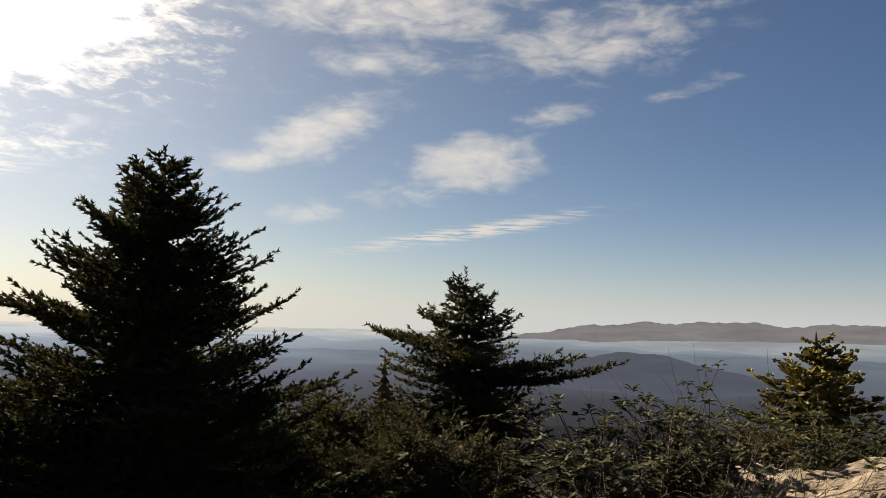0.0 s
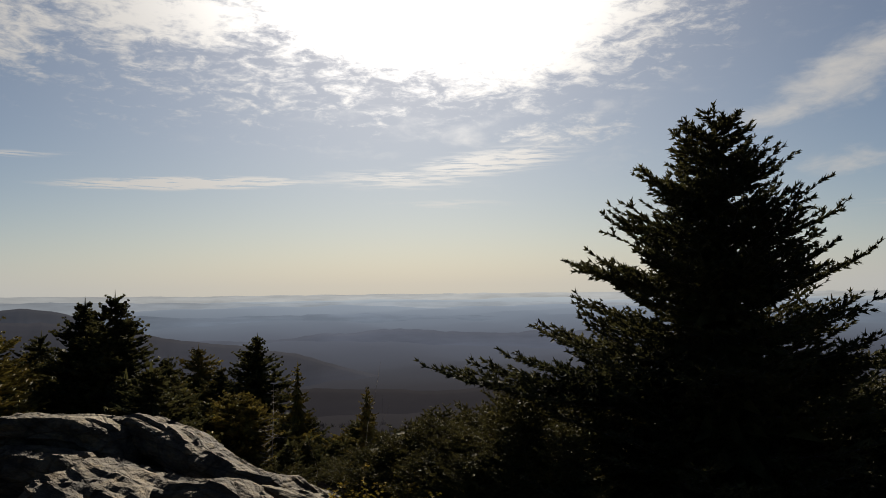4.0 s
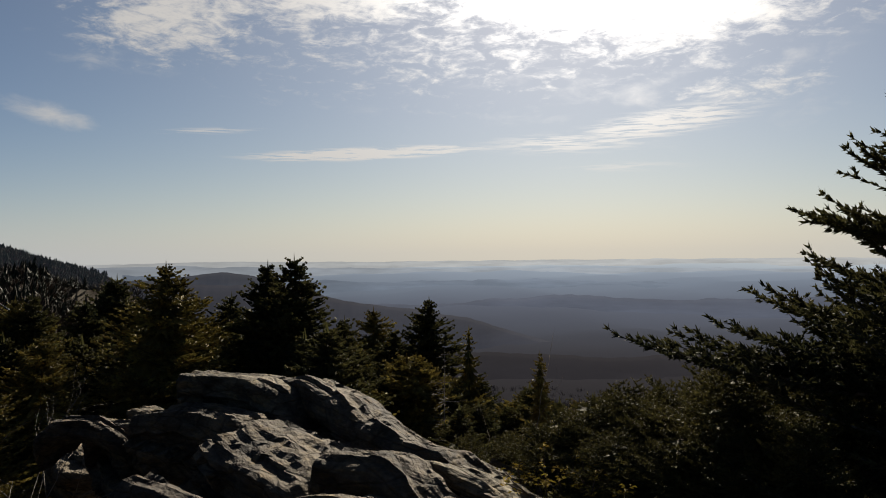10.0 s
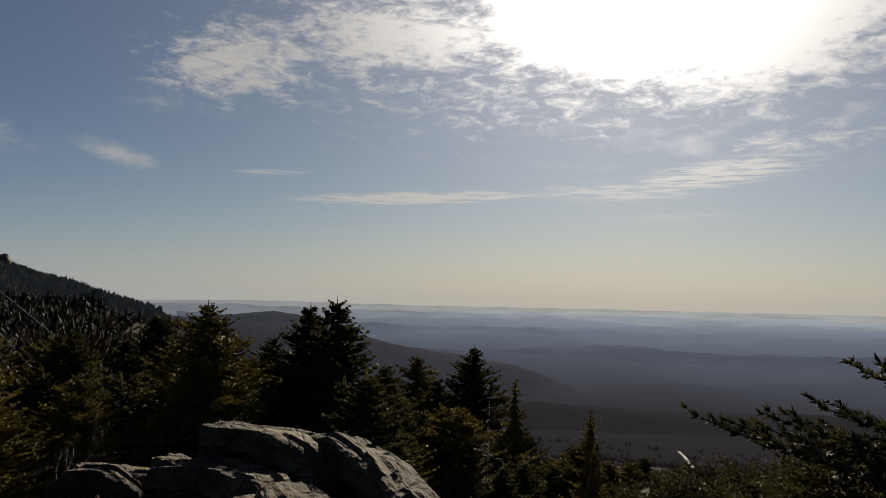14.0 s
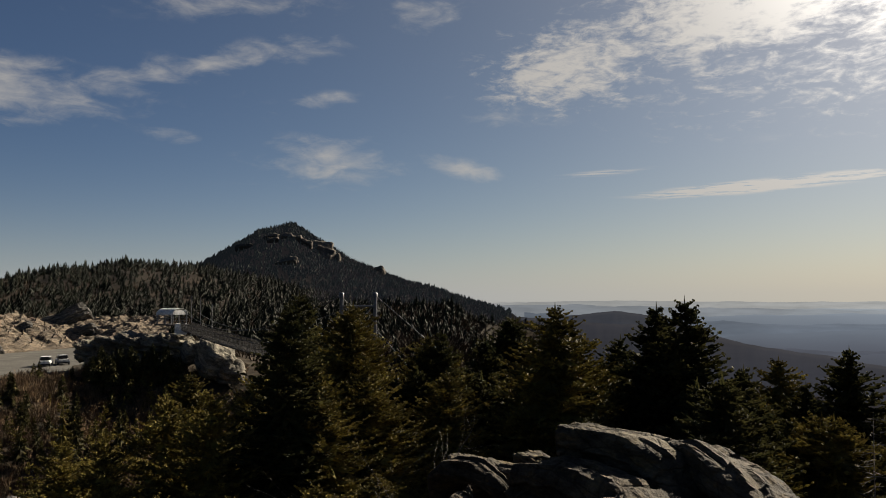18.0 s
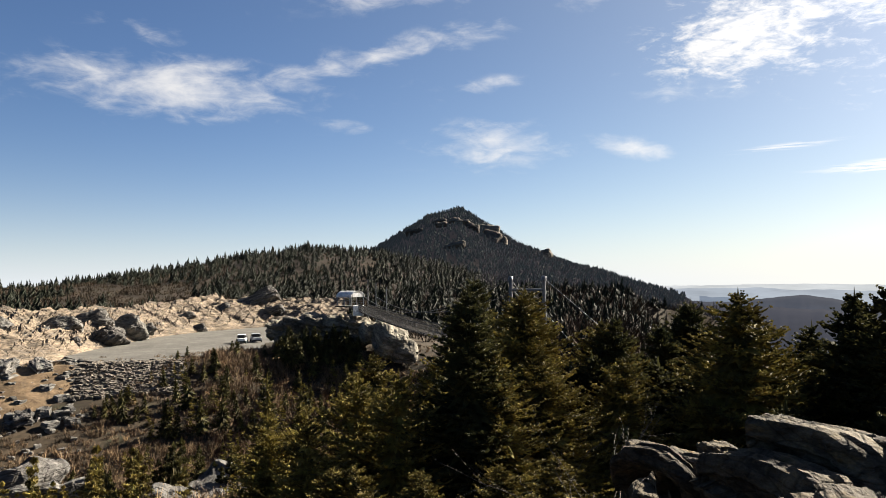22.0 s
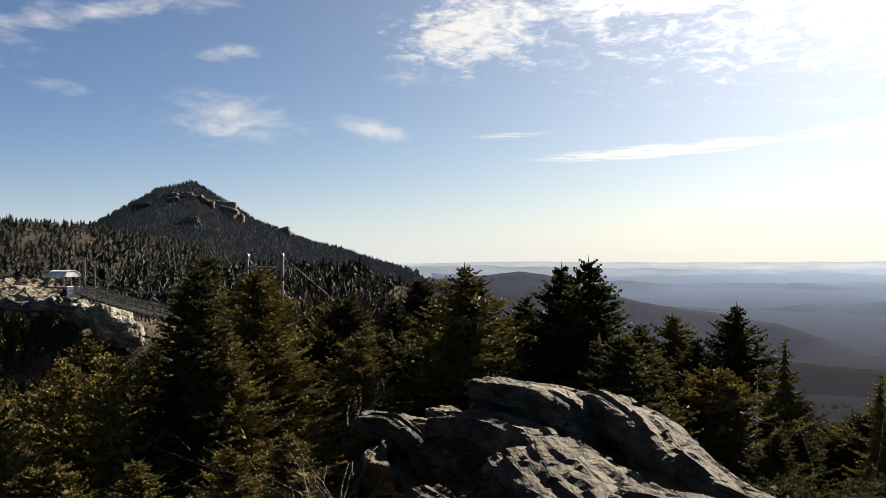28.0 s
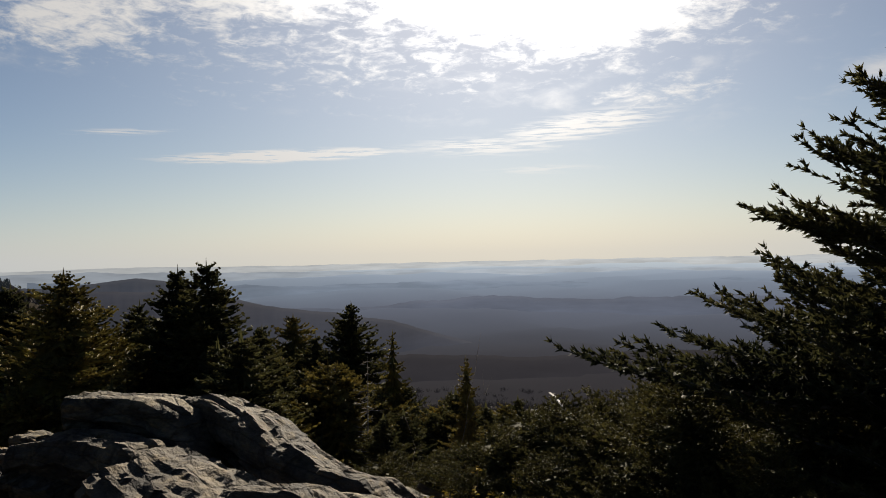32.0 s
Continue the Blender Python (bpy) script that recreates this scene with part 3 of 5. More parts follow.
# the great spruce before the sun
BIG = (-3.58, 4.66, -1.45)
REACH = [(-4.42, 4.05, 1.70), (-4.25, 3.25, 1.05), (-4.75, 4.0, 1.18), (-4.3, 2.6, 1.02), (-4.35, 3.05, 1.0), (-2.3, 5.3, 1.15), (-2.9, 3.9, 1.0)]
spruce("spruce", "tall dark spruce with spreading ragged boughs", spruce_meshes(11, 4.2, 1.95, 0.05, 0.125, 10, 0.040, 9, 0.034, 0.0085, 0.0, 0.26, 0.86, 0.0, 0.5, [tuple(np.subtract(p, BIG)) for p in REACH], True, crown=0.07, core=0.44), NEEDLES, pose(*BIG))
SECOND = (-2.40, 9.2, -1.55)
spruce("spruce", "broad dark spruce with one long low bough", spruce_meshes(12, 3.72, 2.05, 0.03, 0.16, 8, 0.07, 5, 0.055, 0.012, 0.0, 0.3, 0.85, 0.0, 0.3, [tuple(np.subtract(p, SECOND)) for p in ((-0.45, 9.3, 1.15), (-0.95, 9.4, 1.2), (-3.55, 9.0, 1.5))], core=0.55), NEEDLES, pose(*SECOND))
KINDS = {
    "a": [None, spruce_meshes(21, 6.0, 2.6, 0.05, 0.18, 9, 0.14, 4, 0.075, 0.015, 0, 0.36, 0.82, 0.0, 0.3, blade=0.032, core=0.5), 6.14, NEEDLES],
    "b": [None, spruce_meshes(22, 6.5, 3.5, 0.06, 0.24, 9, 0.14, 4, 0.075, 0.015, 0.1, 0.4, 0.8, 0.0, 0.34, blade=0.032, core=0.48), 6.64, NEEDLES_SUNLIT],
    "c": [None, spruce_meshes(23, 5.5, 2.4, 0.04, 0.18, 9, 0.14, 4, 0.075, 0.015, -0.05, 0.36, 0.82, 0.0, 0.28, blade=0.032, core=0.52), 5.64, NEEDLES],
    "d": [None, spruce_meshes(24, 5.0, 1.3, 0.08, 0.3, 6, 0.13, 4, 0.07, 0.013, 0, 0.35, 1.0, 0.15, 0.2, blade=0.024, core=0.62), 5.14, NEEDLES_SUNLIT],
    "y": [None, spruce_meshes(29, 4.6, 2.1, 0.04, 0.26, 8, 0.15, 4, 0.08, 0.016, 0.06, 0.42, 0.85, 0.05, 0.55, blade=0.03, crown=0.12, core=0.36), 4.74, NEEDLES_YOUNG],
    "e": [None, spruce_meshes(25, 6.0, 1.9, 0.05, 0.17, 9, 0.14, 4, 0.075, 0.015, 0.05, 0.34, 0.8, 0.0, 0.25, blade=0.03, core=0.58), 6.14, NEEDLES],
    "h": [None, spruce_meshes(28, 2.6, 1.6, 0.02, 0.19, 9, 0.06, 6, 0.042, 0.0115, 0, 0.4, 0.6, 0.0, 0.55, core=0.6), 2.74, NEEDLES_MID],
    "f": [None, spruce_meshes(26, 4.5, 2.6, 0.04, 0.24, 9, 0.18, 4, 0.10, 0.022, 0, 0.4, 0.75, 0.0, 0.35, blade=0.036, core=0.5), 4.64, NEEDLES_SUNLIT],
    "g": [None, spruce_meshes(27, 4.8, 2.4, 0.04, 0.24, 9, 0.18, 4, 0.10, 0.022, 0, 0.4, 0.8, 0.0, 0.3, blade=0.036, core=0.52), 4.94, NEEDLES],
}


def plant(kind, x, y, tip, turn=0.0, tilt=0.0, label="dark green spruce among others on the slope"):
    first, meshes, full, needle = KINDS[kind]
    m = standing(x, y, tip, full, turn, tilt)
    if first is None:
        KINDS[kind][0] = spruce("spruce", label, meshes, needle, m, "spruces on the slope")
        return KINDS[kind][0]
    t = copy_thing(first, m)
    t.matrix_basis = m
    return tagged(t, label)


WARM = "olive green spruce with sunlit-toned needles on the slope"
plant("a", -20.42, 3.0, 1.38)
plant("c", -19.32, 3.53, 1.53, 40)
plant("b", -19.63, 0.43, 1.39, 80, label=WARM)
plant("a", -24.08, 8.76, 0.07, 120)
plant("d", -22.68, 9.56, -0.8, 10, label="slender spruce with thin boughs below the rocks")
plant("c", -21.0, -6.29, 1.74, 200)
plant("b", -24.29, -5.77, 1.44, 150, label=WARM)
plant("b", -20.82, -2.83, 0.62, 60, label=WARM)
plant("a", -25.04, -0.9, 0.91, 33)
plant("c", -23.0, -1.43, 0.42, 77)
plant("e", -13.6, -3.95, 1.55, 145, label="tall dark spruce with a shaded side above the others")
plant("b", -17.4, -3.95, 1.42, 25, label="tall olive spruce beside a darker one")
plant("d", -13.54, -8.01, -0.11, 20, label="young yellow-green spruce with a bare leader")
plant("d", -14.74, -7.99, -0.38, 130, label="young yellow-green spruce with a bare leader")
plant("b", -20.8, -9.41, -0.41, 100, label=WARM)
plant("b", -15.42, -6.76, -0.56, 310, label=WARM)
plant("c", -24.62, -0.72, 1.0, 12)
plant("a", -24.51, 2.48, 0.39, 57)
plant("b", -25.58, 7.39, -0.34, 222, label=WARM)
plant("d", -14.6, 7.7, -0.55, 33, label="thin grey-green spruce with sparse drooping boughs")
plant("d", -19.92, 10.66, -1.62, 99, label="slender spruce with thin boughs below the rocks")
plant("a", -20.49, -2.35, 0.73, 190)
plant("b", -22.61, 1.15, 0.74, 290, label=WARM)
plant("c", -21.99, 5.34, -0.29, 265)
plant("a", -22.54, 7.07, -0.74, 15)
plant("f", 1.98, 10.84, 1.62, 70, label="small spruce with tiered boughs beside the shrubs")
plant("d", -2.99, 7.96, 1.28, 50, label="young spruce with upright leader")


def polar(az, r):
    return -math.sin(radians(az)) * r, math.cos(radians(az)) * r


def fill(kind, az, r, el, turn, label):
    """A spruce at az degrees and r metres whose tip stands el degrees above the eye's level."""
    x, y = polar(az, r)
    plant(kind, x - 1.0, y + 0.3, 1.6 + r * math.tan(radians(el)), turn, label=label)


# the lower spruces that close the slope behind the rocks
rng = random.Random(5)
SKYLINE = ((58, -10.5), (62, -10), (67, -8.5), (72, -7), (77, -5.5), (82, -4), (88, -3.6), (93, -4.2), (99, -4.8), (104, -4.4), (109, -4.5), (113, -10), (119, -11.5), (126, -12.5), (133, -14), (140, -15))
for i in range(46):
    az = 60 + 60 * (i + rng.uniform(0.1, 0.9)) / 46
    r = rng.uniform(15, 30) if az < 110 else rng.uniform(10, 30)
    el = float(np.interp(az, *zip(*SKYLINE))) - rng.uniform(0, 4.5)
    fill(rng.choice("fgfg"), az, r, el, rng.uniform(0, 360), "low spruce filling the slope")
for k, (az, r, el) in enumerate(((66, 24, -9.6), (64, 19, -11.8), (62.5, 27, -10.4), (60, 22, -12.2), (57.5, 30, -10.8), (56, 20, -13.2), (53.5, 26, -12.4), (51, 34, -11.4), (68.5, 21, -9.8))):
    fill("g", az, r, el, 61 * k, "dark spruce low on the slope beyond the rocks")
# a closer row that shuts the gaps between them
for i in range(30):
    az = 58 + 44 * (i + rng.uniform(0.1, 0.9)) / 30
    el = float(np.interp(az, *zip(*SKYLINE))) - rng.uniform(0.2, 2.4)
    fill("g" if i % 3 else "f", az, rng.uniform(18, 27), el, rng.uniform(0, 360), "dense dark spruce on the slope behind the rocks")
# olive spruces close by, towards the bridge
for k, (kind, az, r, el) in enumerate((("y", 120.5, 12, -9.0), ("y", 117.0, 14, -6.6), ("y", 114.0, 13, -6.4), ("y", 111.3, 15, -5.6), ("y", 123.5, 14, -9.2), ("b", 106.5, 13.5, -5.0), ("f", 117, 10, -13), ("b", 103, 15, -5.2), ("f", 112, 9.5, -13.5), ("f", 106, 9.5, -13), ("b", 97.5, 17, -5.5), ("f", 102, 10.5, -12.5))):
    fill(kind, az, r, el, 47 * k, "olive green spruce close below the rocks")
# bushy young spruces round the great one
for az, r, el, turn in ((60, 5.6, -13.0, 0), (64, 6.4, -14.5, 60), (56, 6.2, -12.0, 140), (52, 5.2, -12, 200), (47, 4.8, -9, 250), (68, 7.4, -14.5, 20), (25, 6.4, -5.6, 300), (22, 5.8, -7.5, 80), (28, 5.4, -7.0, 30), (17, 6.6, -6.2, 170), (11, 6.2, -8.5, 220), (33, 4.9, -9.5, 270), (50, 6.8, -10.0, 350), (44, 6.9, -8.5, 45), (14, 5.2, -10, 95), (9.5, 5.6, -8.0, 130), (6.0, 6.2, -8.4, 310), (12, 7.0, -6.4, 200), (19, 7.4, -5.4, 33)):
    fill("h", az, r, el, turn, "bushy young spruce with upturned twigs")
for az, r, el, turn in ((57.8, 6.0, -11.5, 15), (54.7, 5.6, -10.8, 75), (51.5, 6.0, -10.4, 160), (49, 5.2, -11.4, 210), (46, 6.0, -9.0, 280), (43, 5.4, -10.0, 310), (40, 5.0, -9.4, 33), (37, 5.8, -8.6, 66), (55.5, 4.9, -14.5, 99), (51, 4.6, -14.0, 9), (46.5, 4.4, -14.0, 123), (60.5, 5.2, -15.5, 180), (42, 4.2, -13.0, 231), (34, 4.6, -10.5, 12)):
    fill("h", az, r, el, turn, "bushy dark young spruce below the great one")


# ---- rocks ----
def rock_mesh(seed, sx, sy, sz, n=22, round_=0.3, rough=0.22, strata=0.34, material=None, facets=False):
    """A weathered slab: a rounded block with ledges along its layers."""
    rng = np.random.default_rng(seed)
    g = np.linspace(-1, 1, n + 1)
    vs, fs, base = [], [], 0
    for ax in range(3):
        for sgn in (-1, 1):
            u, v = np.meshgrid(g, g, indexing="ij")
            p = np.zeros((n + 1, n + 1, 3))
            p[..., ax], p[..., (ax + 1) % 3], p[..., (ax + 2) % 3] = sgn, u, v
            vs.append(p.reshape(-1, 3))
            i, j = np.meshgrid(np.arange(n), np.arange(n), indexing="ij")
            q = base + np.stack([i * (n + 1) + j, (i + 1) * (n + 1) + j, (i + 1) * (n + 1) + j + 1, i * (n + 1) + j + 1], -1).reshape(-1, 4)
            fs.append(q if sgn > 0 else q[:, ::-1])
            base += (n + 1) ** 2
    p, f = np.concatenate(vs), np.concatenate(fs)
    k = 3.0 + 5 * (1 - round_)
    ln = (np.abs(p) ** k).sum(1) ** (1 / k)
    p = p / ln[:, None] * np.array([sx, sy, sz])
    o = rng.uniform(-50, 50, 3)
    size = min(sx, sy, sz * 2)
    out = p / (np.linalg.norm(p / np.array([sx, sy, sz]), axis=1, keepdims=True) * np.array([sx, sy, sz]))
    out /= np.linalg.norm(out, axis=1, keepdims=True)
    d = np.empty(len(p))
    for i, c in enumerate(p):
        w = Vector(c + o)
        d[i] = noise.fractal(w * (0.9 / size), 1.0, 2.1, 5) * rough * size
        layer = (c[2] + 0.12 * c[0] + 0.10 * noise.noise(w * 1.3)) / (0.17 * size + 0.03)
        d[i] += strata * size * (noise.cell(Vector((math.floor(layer) * 1.37 + seed, 0.5, 0.5))) * 0.5 + 0.25 * (layer % 1.0) - 0.4)
        d[i] += abs(noise.noise(w * (3.5 / size))) * -0.10 * size - abs(noise.noise(w * (8.0 / size))) * 0.05 * size
    p = p + out * d[:, None]
    bm = bmesh.new()
    me = mesh_of("rock", p, f, material or ROCK, not facets)
    bm.from_mesh(me)
    bmesh.ops.remove_doubles(bm, verts=bm.verts, dist=0.002)
    bm.to_mesh(me)
    bm.free()
    return me


outcrop = tagged(new("rock_outcrop"), "layered grey rock outcrop with lit upper ledges", "rock")
STRIKE = 35.0


def slab(seed, x, y, z, long, wide, thick, turn=0.0, tilt=0.0, dip=0.0, **kw):
    ob = part("slab", rock_mesh(seed, long, wide, thick, **kw), outcrop)
    ob.matrix_basis = pose(x, y, z, tilt, dip, STRIKE + turn)
    return ob


rs = random.Random(3)


def stack(seed, x, y, top, long, wide, deep, turn=0.0, tilt=0.0, dip=0.0, layers=3):
    """A ledge of stacked thin layers, each set back from the one below."""
    z = top
    for k in range(layers):
        thick = deep / layers * rs.uniform(0.75, 1.25)
        grow = 1 + 0.10 * k
        slab(seed * 10 + k, x + rs.uniform(-0.10, 0.10), y + rs.uniform(-0.08, 0.08) - 0.03 * k, z - thick, long * grow * rs.uniform(0.9, 1.05), wide * grow * rs.uniform(0.9, 1.1), thick * 1.15, turn + rs.uniform(-5, 5), tilt + rs.uniform(-3, 3), dip + rs.uniform(-2, 2), n=30 if k == 0 else 24)
        z -= 2 * thick * 0.82


stack(10, -10.4, 0.0, -0.55, 0.8, 0.3, 0.3, -20, -14, 5, 3)
stack(11, -12.6, -0.7, -1.0, 0.9, 0.35, 0.34, -20, -8, 5, 3)
stack(13, -11.2, 0.4, -0.5, 0.6, 0.3, 0.26, -10, -14, 0, 2)
slab(12, -5.9, 2.1, -1.35, 2.2, 1.0, 0.8, 0, -16, 5)
slab(14, -7.9, 1.3, -1.45, 1.3, 0.6, 0.8, 0, -10, 5)
slab(17, -5.2, 1.3, -1.0, 1.5, 0.8, 0.7, 0, -14, 5)


def ledge(seed, crest, tall, deep, tip=0.0, blunt=0.0, undercut=0.3):
    """A rib of rock along a crest: a steep broken face below it and a worn sloping top behind it."""
    rng = np.random.default_rng(seed)
    c = np.array(crest, float)
    along = np.concatenate([[0], np.cumsum(np.linalg.norm(np.diff(c, axis=0), axis=1))])
    n = max(14, int(along[-1] / 0.028))
    s = np.linspace(-0.12, along[-1] + 0.3, n)
    p = np.stack([np.interp(s, along, c[:, k]) for k in range(3)], -1)
    for end in (0, 1):
        beyond = s < 0 if end == 0 else s > along[-1]
        d = (c[0] - c[1]) / along[1] if end == 0 else (c[-1] - c[-2]) / (along[-1] - along[-2])
        over = -s if end == 0 else s - along[-1]
        p[beyond] += d * over[beyond][:, None]
    d = np.gradient(p, axis=0)
    out = np.stack([d[:, 1], -d[:, 0]], -1)
    out /= np.linalg.norm(out, axis=1, keepdims=True)
    out *= np.sign((out * (np.array((-1.4, 0.3)) - p[:, :2])).sum(1, keepdims=True))
    prof = np.array([(-undercut - 0.3, -1.0), (-undercut, -0.85), (-0.02, -0.55), (0.03, -0.3), (0.02, -0.1), (-0.03, 0.0), (-0.10, 0.02), (-0.3 * deep, -0.3 * deep * tip), (-0.6 * deep, -0.6 * deep * tip), (-deep, -deep * tip - 0.02), (-deep - 0.05, -deep * tip - 0.4), (-deep - 0.05, -1.0)])
    prof[:, 1] *= np.where((prof[:, 1] < 0) & ((np.arange(12) < 6) | (np.arange(12) > 9)), tall, 1.0)
    ln = np.concatenate([[0], np.cumsum(np.linalg.norm(np.diff(prof, axis=0), axis=1))])
    m = 56
    q = np.linspace(0, ln[-1], m)
    po, pz = np.interp(q, ln, prof[:, 0]), np.interp(q, ln, prof[:, 1])
    end = np.minimum((s + 0.12) / 0.3, (along[-1] + 0.3 - s) / 0.5)
    grow = np.clip(end, 0, 1) ** 0.5
    first = np.clip((s + 0.12) / 0.06, 0, 1) if blunt else grow
    grow = np.where(s < along[-1] / 2, first, grow)
    mid = -0.35 * deep
    o = mid + (po[None] - mid) * (0.25 + 0.75 * grow[:, None])
    z = pz[None] - (1 - grow[:, None]) * 0.8 * tall
    # broken layers: parts of the rib stand back from their neighbours
    v = np.concatenate([p[:, None, :2] + o[..., None] * out[:, None], (p[:, 2:3] + z)[..., None]], -1)
    push = np.empty((n, m))
    rise = np.empty((n, m))
    shift = Vector(rng.uniform(-40, 40, 3))
    for a in range(n):
        for b in range(m):
            w = Vector(v[a, b]) + shift
            lay = (w.z + 0.05 * s[a] + 0.06 * noise.noise(w * 1.8)) / 0.11
            cut = math.floor(s[a] / 1.5 + 0.4 * math.floor(lay))
            step = noise.cell(Vector((math.floor(lay) * 1.7, cut * 1.3, seed))) - 0.5
            face = 1.0 if b < m * 0.36 else 0.25
            thin = (w.z + 0.06 * s[a] + 0.04 * noise.noise(w * 2.0)) / 0.034
            leaf = noise.noise(Vector((math.floor(thin) * 7.31, s[a] * 1.3, seed)))
            push[a, b] = face * (0.09 * step + 0.03 * (lay % 1.0 - 0.5) + 0.03 * leaf) + 0.04 * noise.fractal(w * 1.1, 1.0, 2.1, 4) - 0.015 * abs(noise.noise(w * 6.0))
            t = (o[a, b] * -1.0 + 0.07 * s[a] + 0.10 * noise.noise(w * 1.3)) / 0.13
            plate = noise.noise(Vector((math.floor(t) * 5.73, s[a] * 0.9, seed + 0.5)))
            fine = (o[a, b] * -1.0 + 0.05 * s[a] + 0.05 * noise.noise(w * 2.2)) / 0.042
            chip = noise.noise(Vector((math.floor(fine) * 3.17, s[a] * 1.7, seed + 3.5)))
            rise[a, b] = 0.045 * plate - 0.02 * (t % 1.0) + 0.014 * chip - 0.008 * (fine % 1.0) + 0.04 * noise.fractal(w * 1.0, 1.0, 2.2, 4) - 0.012 * abs(noise.noise(w * 7.0))
    v[..., :2] += out[:, None] * push[..., None]
    v[..., 2] += rise
    v = v.reshape(-1, 3)
    i, j = np.meshgrid(np.arange(n - 1), np.arange(m - 1), indexing="ij")
    f = np.stack([i * m + j, i * m + j + 1, (i + 1) * m + j + 1, (i + 1) * m + j], -1).reshape(-1, 4).tolist()
    f += [tuple(range(m))[::-1], tuple((n - 1) * m + k for k in range(m))]
    bm = bmesh.new()
    bv = [bm.verts.new(x) for x in v]
    for face in f:
        bm.faces.new([bv[x] for x in face])
    bmesh.ops.recalc_face_normals(bm, faces=bm.faces)
    for face in bm.faces:
        face.smooth = False
    return part("slab", bm_mesh("slab", bm, ROCK), outcrop)


ledge(31, ((-9.02, 0.52, 0.32), (-8.80, 0.81, 0.30), (-8.47, 1.07, 0.29), (-8.02, 1.32, 0.21)), 0.75, 0.55, 0.02, 1)
ledge(32, ((-8.84, 1.28, 0.25), (-8.39, 1.56, 0.28), (-7.85, 1.67, 0.25), (-7.00, 1.80, 0.14), (-6.33, 1.94, 0.10), (-5.71, 2.17, 0.08)), 0.65, 0.4, 0.05, 0, 0.36)
ledge(34, ((-8.93, 0.04, -0.05), (-8.52, 0.41, 0.09), (-7.57, 0.96, 0.10)), 0.85, 0.4, 0.03, 1, 0.1)
ledge(35, ((-7.71, 0.54, 0.0), (-6.68, 0.81, -0.06), (-5.83, 1.12, -0.06)), 0.6, 0.75, -0.16, 0, 0.38)
ledge(36, ((-5.80, 1.25, 0.17), (-5.51, 1.54, 0.19), (-5.08, 1.62, 0.10)), 0.45, 0.4, 0.0, 1)
ledge(37, ((-5.06, 0.84, 0.14), (-4.82, 1.04, 0.20), (-4.36, 1.22, 0.14)), 0.55, 0.35, 0.02, 1, 0.02)
ledge(38, ((-5.19, 1.19, 0.06), (-4.95, 1.65, 0.03), (-4.60, 1.80, 0.0), (-4.3, 2.0, -0.1)), 0.4, 0.35, 0.03)
ledge(39, ((-6.63, 0.02, -0.04), (-5.82, 0.41, -0.06), (-5.07, 0.82, -0.04)), 0.8, 0.24, -0.02, 1, 0.42)
ledge(40, ((-9.58, -0.90, -0.15), (-9.12, -0.30, -0.13)), 0.3, 0.3, 0.0)
ledge(42, ((-5.96, 1.85, 0.07), (-5.20, 2.15, 0.04), (-4.5, 2.5, -0.12)), 0.35, 0.4, 0.06)
ledge(43, ((-5.33, 1.78, 0.06), (-4.69, 2.05, 0.02), (-4.1, 2.45, -0.2)), 0.3, 0.3, 0.04)
ledge(44, ((-6.2, 2.3, -0.02), (-5.5, 2.7, -0.16), (-4.9, 3.1, -0.4)), 0.4, 0.4, 0.1)
ledge(46, ((-10.2, -0.5, -0.36), (-9.6, 0.0, -0.25), (-9.2, 0.4, -0.1)), 0.35, 0.4, 0.05)

# ---- the far side of the gorge ----
def on_ray(az, el, near=60.0, far=1600.0):
    """The first ground point at az whose direction reaches el degrees above the eye's level."""
    r = np.geomspace(near, far, 700)
    x, y = -np.sin(np.radians(az)) * r, np.cos(np.radians(az)) * r
    z = ground_z(x, y)
    k = np.argmax((z - 1.6) / r >= math.tan(radians(el)))
    return float(x[k]), float(y[k]), float(z[k])


ASPHALT = mat("pale_gravel_lot", (0.065, 0.061, 0.054), (0.099, 0.093, 0.081), 0.15, 0.95, 0.4, 20, "", (0.129, 0.122, 0.106))
BANK = rock_mat("blasted_bank", (0.080, 0.065, 0.048), (0.245, 0.195, 0.135), (0.11, 0.098, 0.082), 0.3)
SLATE = rock_mat("grey_bank_slab", (0.0467, 0.0450, 0.0425), (0.1615, 0.1513, 0.1360), (0.0680, 0.0595, 0.0467), 0.35)
SAND = mat("sandy_soil", (0.072, 0.050, 0.030), (0.151, 0.104, 0.061), 0.2, 0.95, 0.5, 10, "", (0.072, 0.054, 0.036), dist=0.2)
STEEL = mat("galvanised_steel", (0.098, 0.105, 0.112), (0.175, 0.182, 0.189), 2, 0.5, 0.1, 6, metal=0.4)
DECK = mat("weathered_deck", (0.035, 0.033, 0.03), (0.075, 0.07, 0.065), 1.5, 0.9, 0.3, 8)
WHITE = mat("white_roof_sheet", (0.5, 0.5, 0.48), (0.72, 0.72, 0.70), 0.5, 0.5, 0.1, 8)
CABLE = mat("dark_cable", (0.05, 0.052, 0.055), (0.10, 0.104, 0.11), 2, 0.6, 0, 6, metal=0.3)
DARK = mat("dark_glass_and_rubber", (0.015, 0.016, 0.018), (0.03, 0.03, 0.032), 2, 0.3, 0, 5)
PAINT_W = mat("white_car_paint", (0.55, 0.55, 0.55), (0.65, 0.65, 0.64), 0.5, 0.35, 0, 6)
PAINT_S = mat("silver_car_paint", (0.30, 0.31, 0.32), (0.38, 0.39, 0.40), 0.5, 0.35, 0, 6)

LAMP_RED = mat("red_lamp_cover", (0.18, 0.01, 0.01), (0.25, 0.015, 0.012), 2, 0.3, 0, 6)


